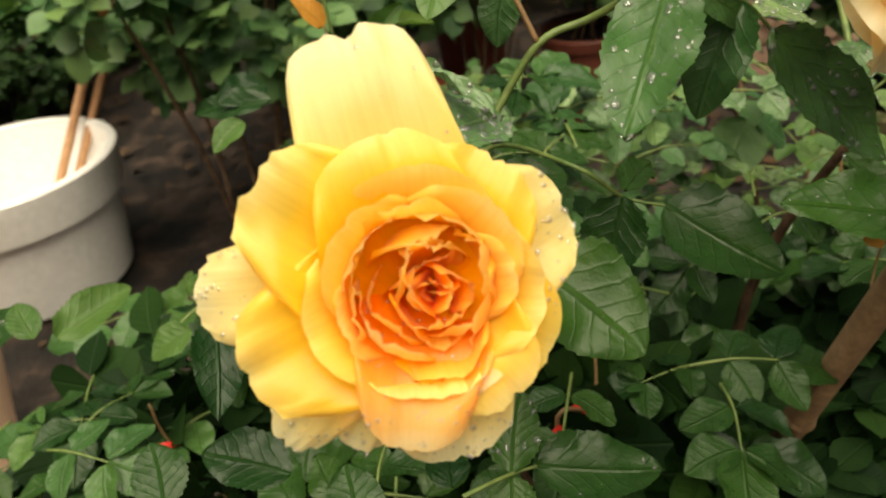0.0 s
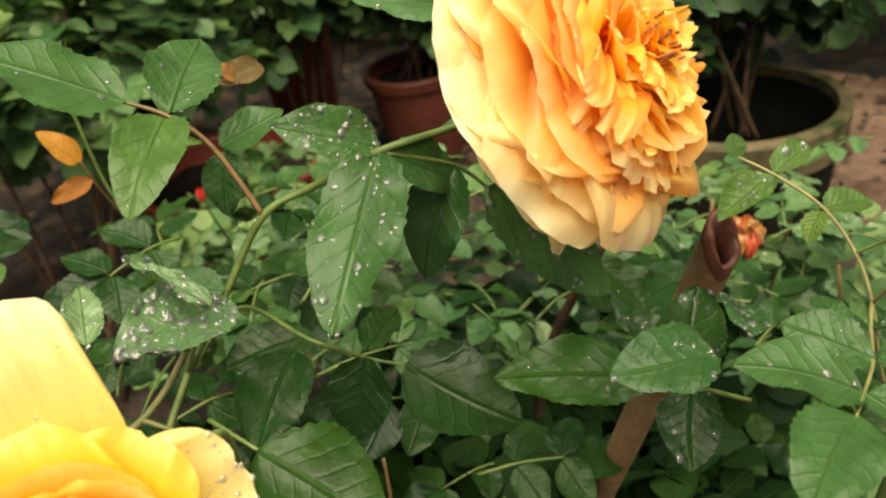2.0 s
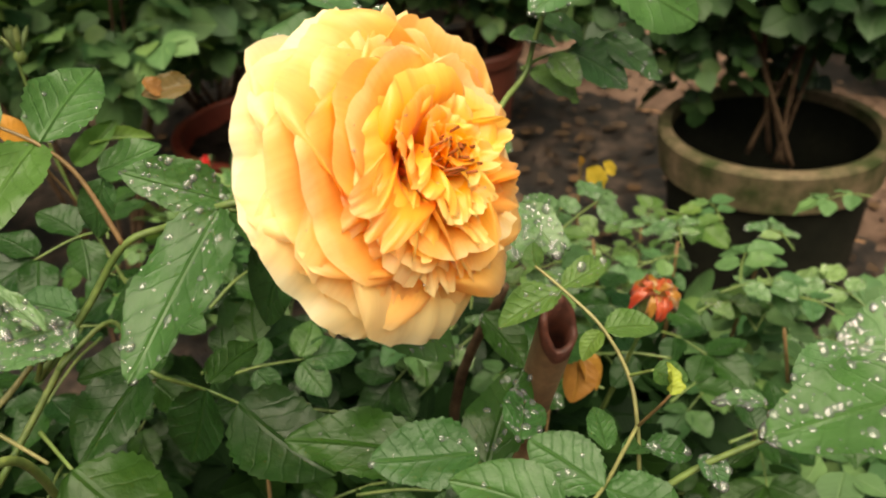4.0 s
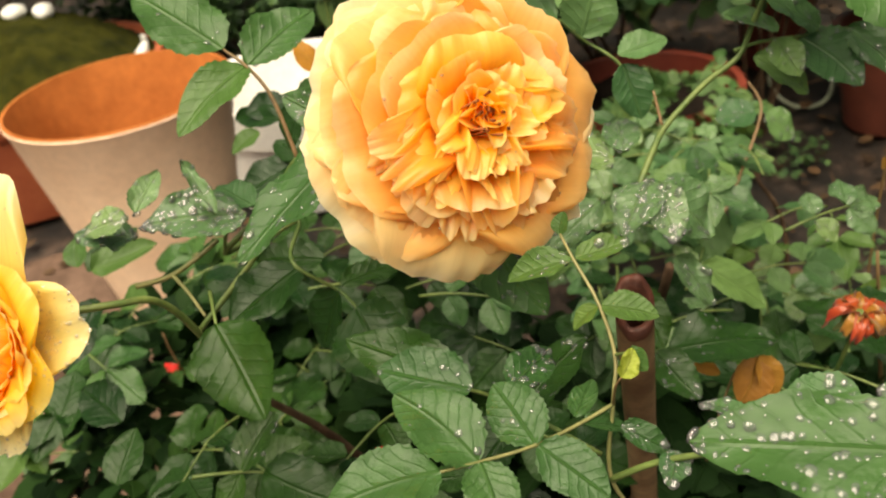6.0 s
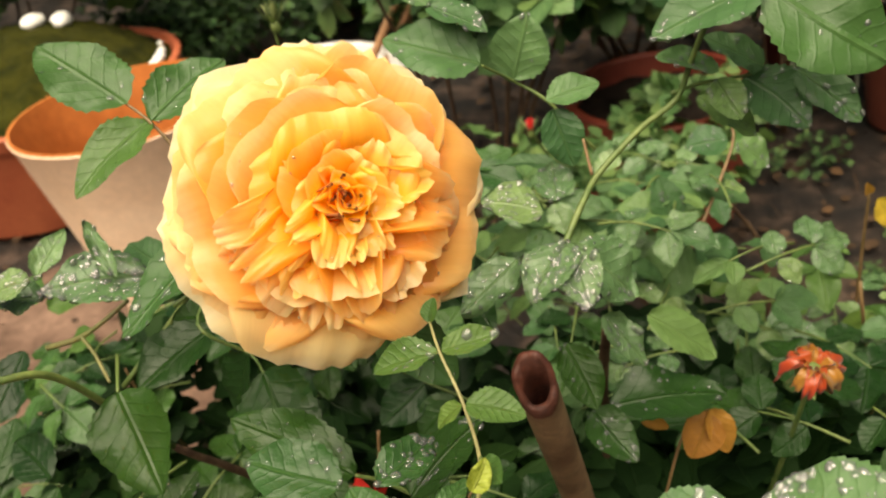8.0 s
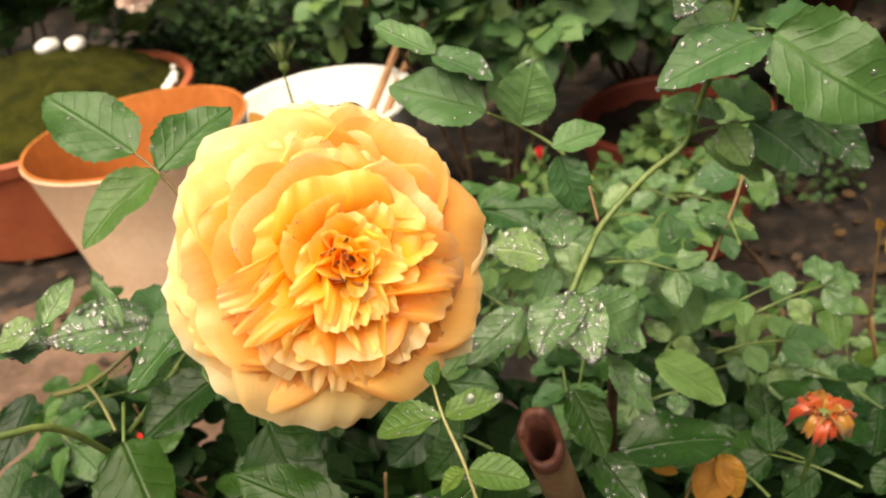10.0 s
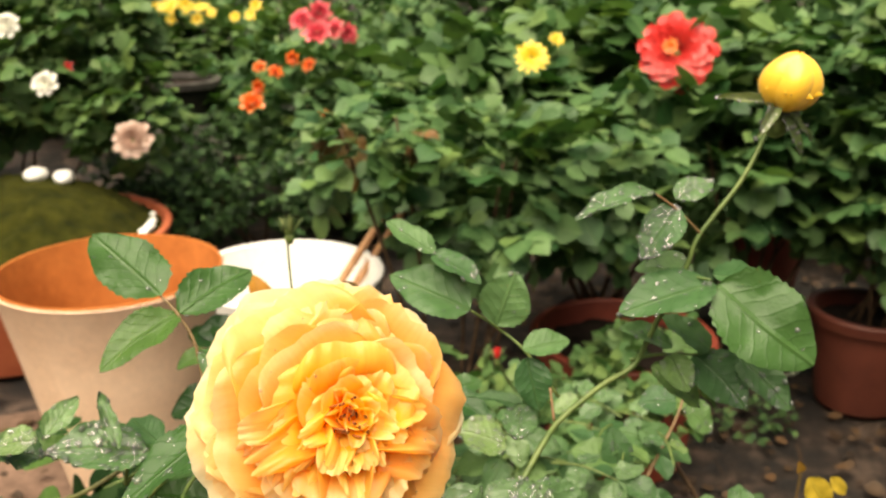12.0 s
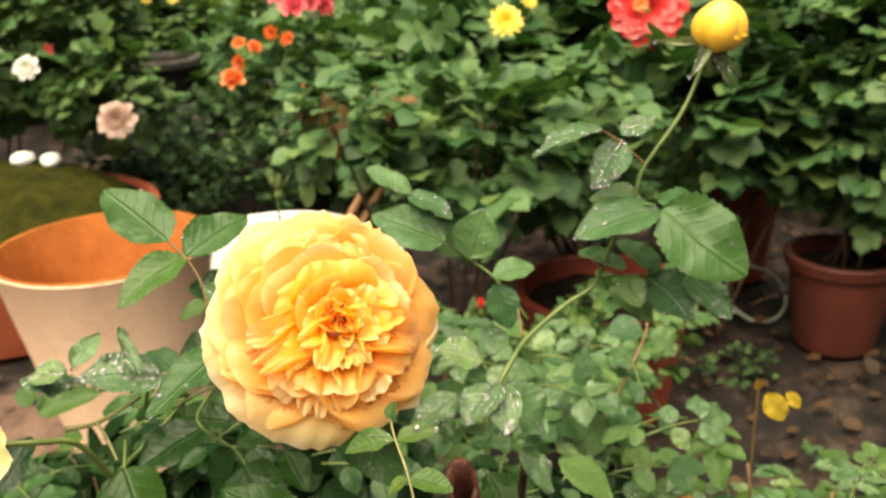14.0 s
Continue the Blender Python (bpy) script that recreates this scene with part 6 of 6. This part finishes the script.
def corner_seedling():
    """The tip of a young plant with wet leaves beside the path."""
    ob = thing("seedling", (0.56, 0.58, 0), "young rose shoot with fresh wet leaves", "seedling")
    st = stalk(ob, [(0.56, 0.58, 0), (0.545, 0.56, 0.4), (0.535, 0.545, 0.74)], 0.003, 0.0013, STEM_RED, "stem")
    rng = random.Random(71)
    for k in range(4):
        a = 1.57 * k + 0.4
        sp = spray(ob, (0.535, 0.545, 0.735 - 0.012 * k), (math.cos(a), math.sin(a), 0.35), (0, -0.4, 1), 0.03, rng, 5, YOUNG, 0.024)
        for c in sp.children:
            wet(c, 8, 950 + k, 0.0012)


corner_seedling()


def hose_loop():
    bm = bmesh.new()
    line = []
    for k in range(41):
        a = 2 * math.pi * k / 40 * 0.97
        line.append((0.105 * math.cos(a), 0.105 * math.sin(a), 0.0))
    bm = tube(line, [0.006] * len(line), 8)
    solo("garden_hose", bm, STRAW, "pale green loop of thin garden hose leaning by the pots", "hose", m=pose(1.16, 2.5, 0.072, 42, 0, 10))


STRAW = rough_material("pale_hose", [(0.3, (0.3, 0.34, 0.24)), (0.7, (0.42, 0.46, 0.34))], 12.0, 0.4, 0.1, 0.001, fine=60.0)
hose_loop()


def plant_tie(at, long, wide, turn, label):
    """A short bent strip of red plastic, caught among the stems."""
    rows, cols = 9, 4
    verts = []
    for i in range(rows):
        u = i / (rows - 1) - 0.5
        for j in range(cols):
            w = j / (cols - 1) - 0.5
            verts.append((u * long, w * wide, 0.18 * long * math.cos(u * 4) + 0.05 * wide * math.sin(w * 5)))
    me = from_arrays("plant_tie", verts, grid_faces(rows, cols), TAG_RED)
    ob = solo("plant_tie", me, None, label, "plant tie", "plant ties", m=Matrix.Translation(at) @ pose(0, 0, 0, *turn))
    return ob


TAG_RED = rough_material("red_plastic", [(0.3, (0.6, 0.02, 0.02)), (0.7, (0.75, 0.04, 0.03))], 14.0, 0.4, 0.05, 0.001, fine=60.0, speckle=0.3)
plant_tie((-0.0353, 0.2375, 0.8677), 0.022, 0.010, (75, 25, -20), "bent strip of red plastic caught among leaves")
plant_tie((-0.0633, 0.2338, 0.8637), 0.010, 0.009, (70, -20, 0), "bent strip of red plastic caught among leaves")
plant_tie((-0.265, 0.426, 0.812), 0.018, 0.008, (50, 18, 0), "small red plastic strip tied round a twig")
stalk(near_bush, [(-0.18, 0.42, 0.6), (-0.255, 0.430, 0.790), (-0.265, 0.429, 0.850)], 0.0015, 0.0008, STEM_RED, "cane")
stalk(near_bush, [(0.0, 0.3, 0.6), (-0.0611, 0.2377, 0.8595), (-0.0328, 0.2414, 0.8636), (-0.0228, 0.2514, 0.9036)], 0.0018, 0.001, STEM_RED, "cane")


def white_specks():
    """Tiny white blooms on the potted shrub."""
    rs = random.Random(33)
    for k in range(9):
        flower(specked, (1.40 + rs.uniform(-0.06, 0.08), 2.38 + rs.uniform(-0.05, 0.05), 0.68 + rs.uniform(-0.05, 0.05)), (-0.3, -1, 0.4), 0.012, 5, 1, PETAL_WHITE, 670 + k)


white_specks()


def weeds(at, spread, count, seed, material, label):
    x, y = at
    ob = thing("weed_patch", (x, y, 0), label, "weeds")
    foliage("foliage", ob, [(x, y, 0.02, spread, 0.25), (x + spread * 0.8, y + spread * 0.3, 0.015, spread * 0.7, 0.2)], count // 2, 0.015, material, seed, 5, 1.2)
    return ob


weeds((0.93, 2.1), 0.13, 120, 801, LEAF_FAR, "low mossy weeds creeping over the damp soil")
weeds((1.0, 1.5), 0.12, 100, 802, LEAF_FAR, "small fresh weeds sprouting from the soil")
weeds((0.75, 1.3), 0.1, 70, 803, LEAF_FAR, "small weeds among leaf litter")


def twigs():
    """Bits of straw and twig lying on the soil."""
    rs = random.Random(52)
    for k in range(26):
        x, y, a, long = rs.uniform(0.6, 2.0), rs.uniform(0.9, 2.7), rs.uniform(0, 3.14), rs.uniform(0.04, 0.14)
        p = V((x, y, 0.004))
        d = V((math.cos(a), math.sin(a), 0.02)) * long
        r = rs.uniform(0.0012, 0.0028)
        solo("twig", tube([p, p + d * 0.5 + V((0, 0, 0.006)), p + d], [r, r, r * 0.6], 5), STICK if k % 2 else BARK, "thin dry twig lying on damp soil", "twig", "twigs on the soil")


twigs()


def bronze_shoot():
    """The young reddish shoots on top of the rose bush further back."""
    rng = random.Random(61)
    for x, y, z in ((-0.18, 1.62, 1.0), (-0.12, 1.60, 0.98), (0.02, 1.6, 0.99), (-0.15, 1.6, 0.93)):
        spray(back_rose, (x, y, z), (rng.uniform(-0.6, 0.6), -0.6, -0.5), (rng.uniform(-.3, .3), -1, 0.5), 0.06, rng, 5, BRONZE, 0.045)


bronze_shoot()
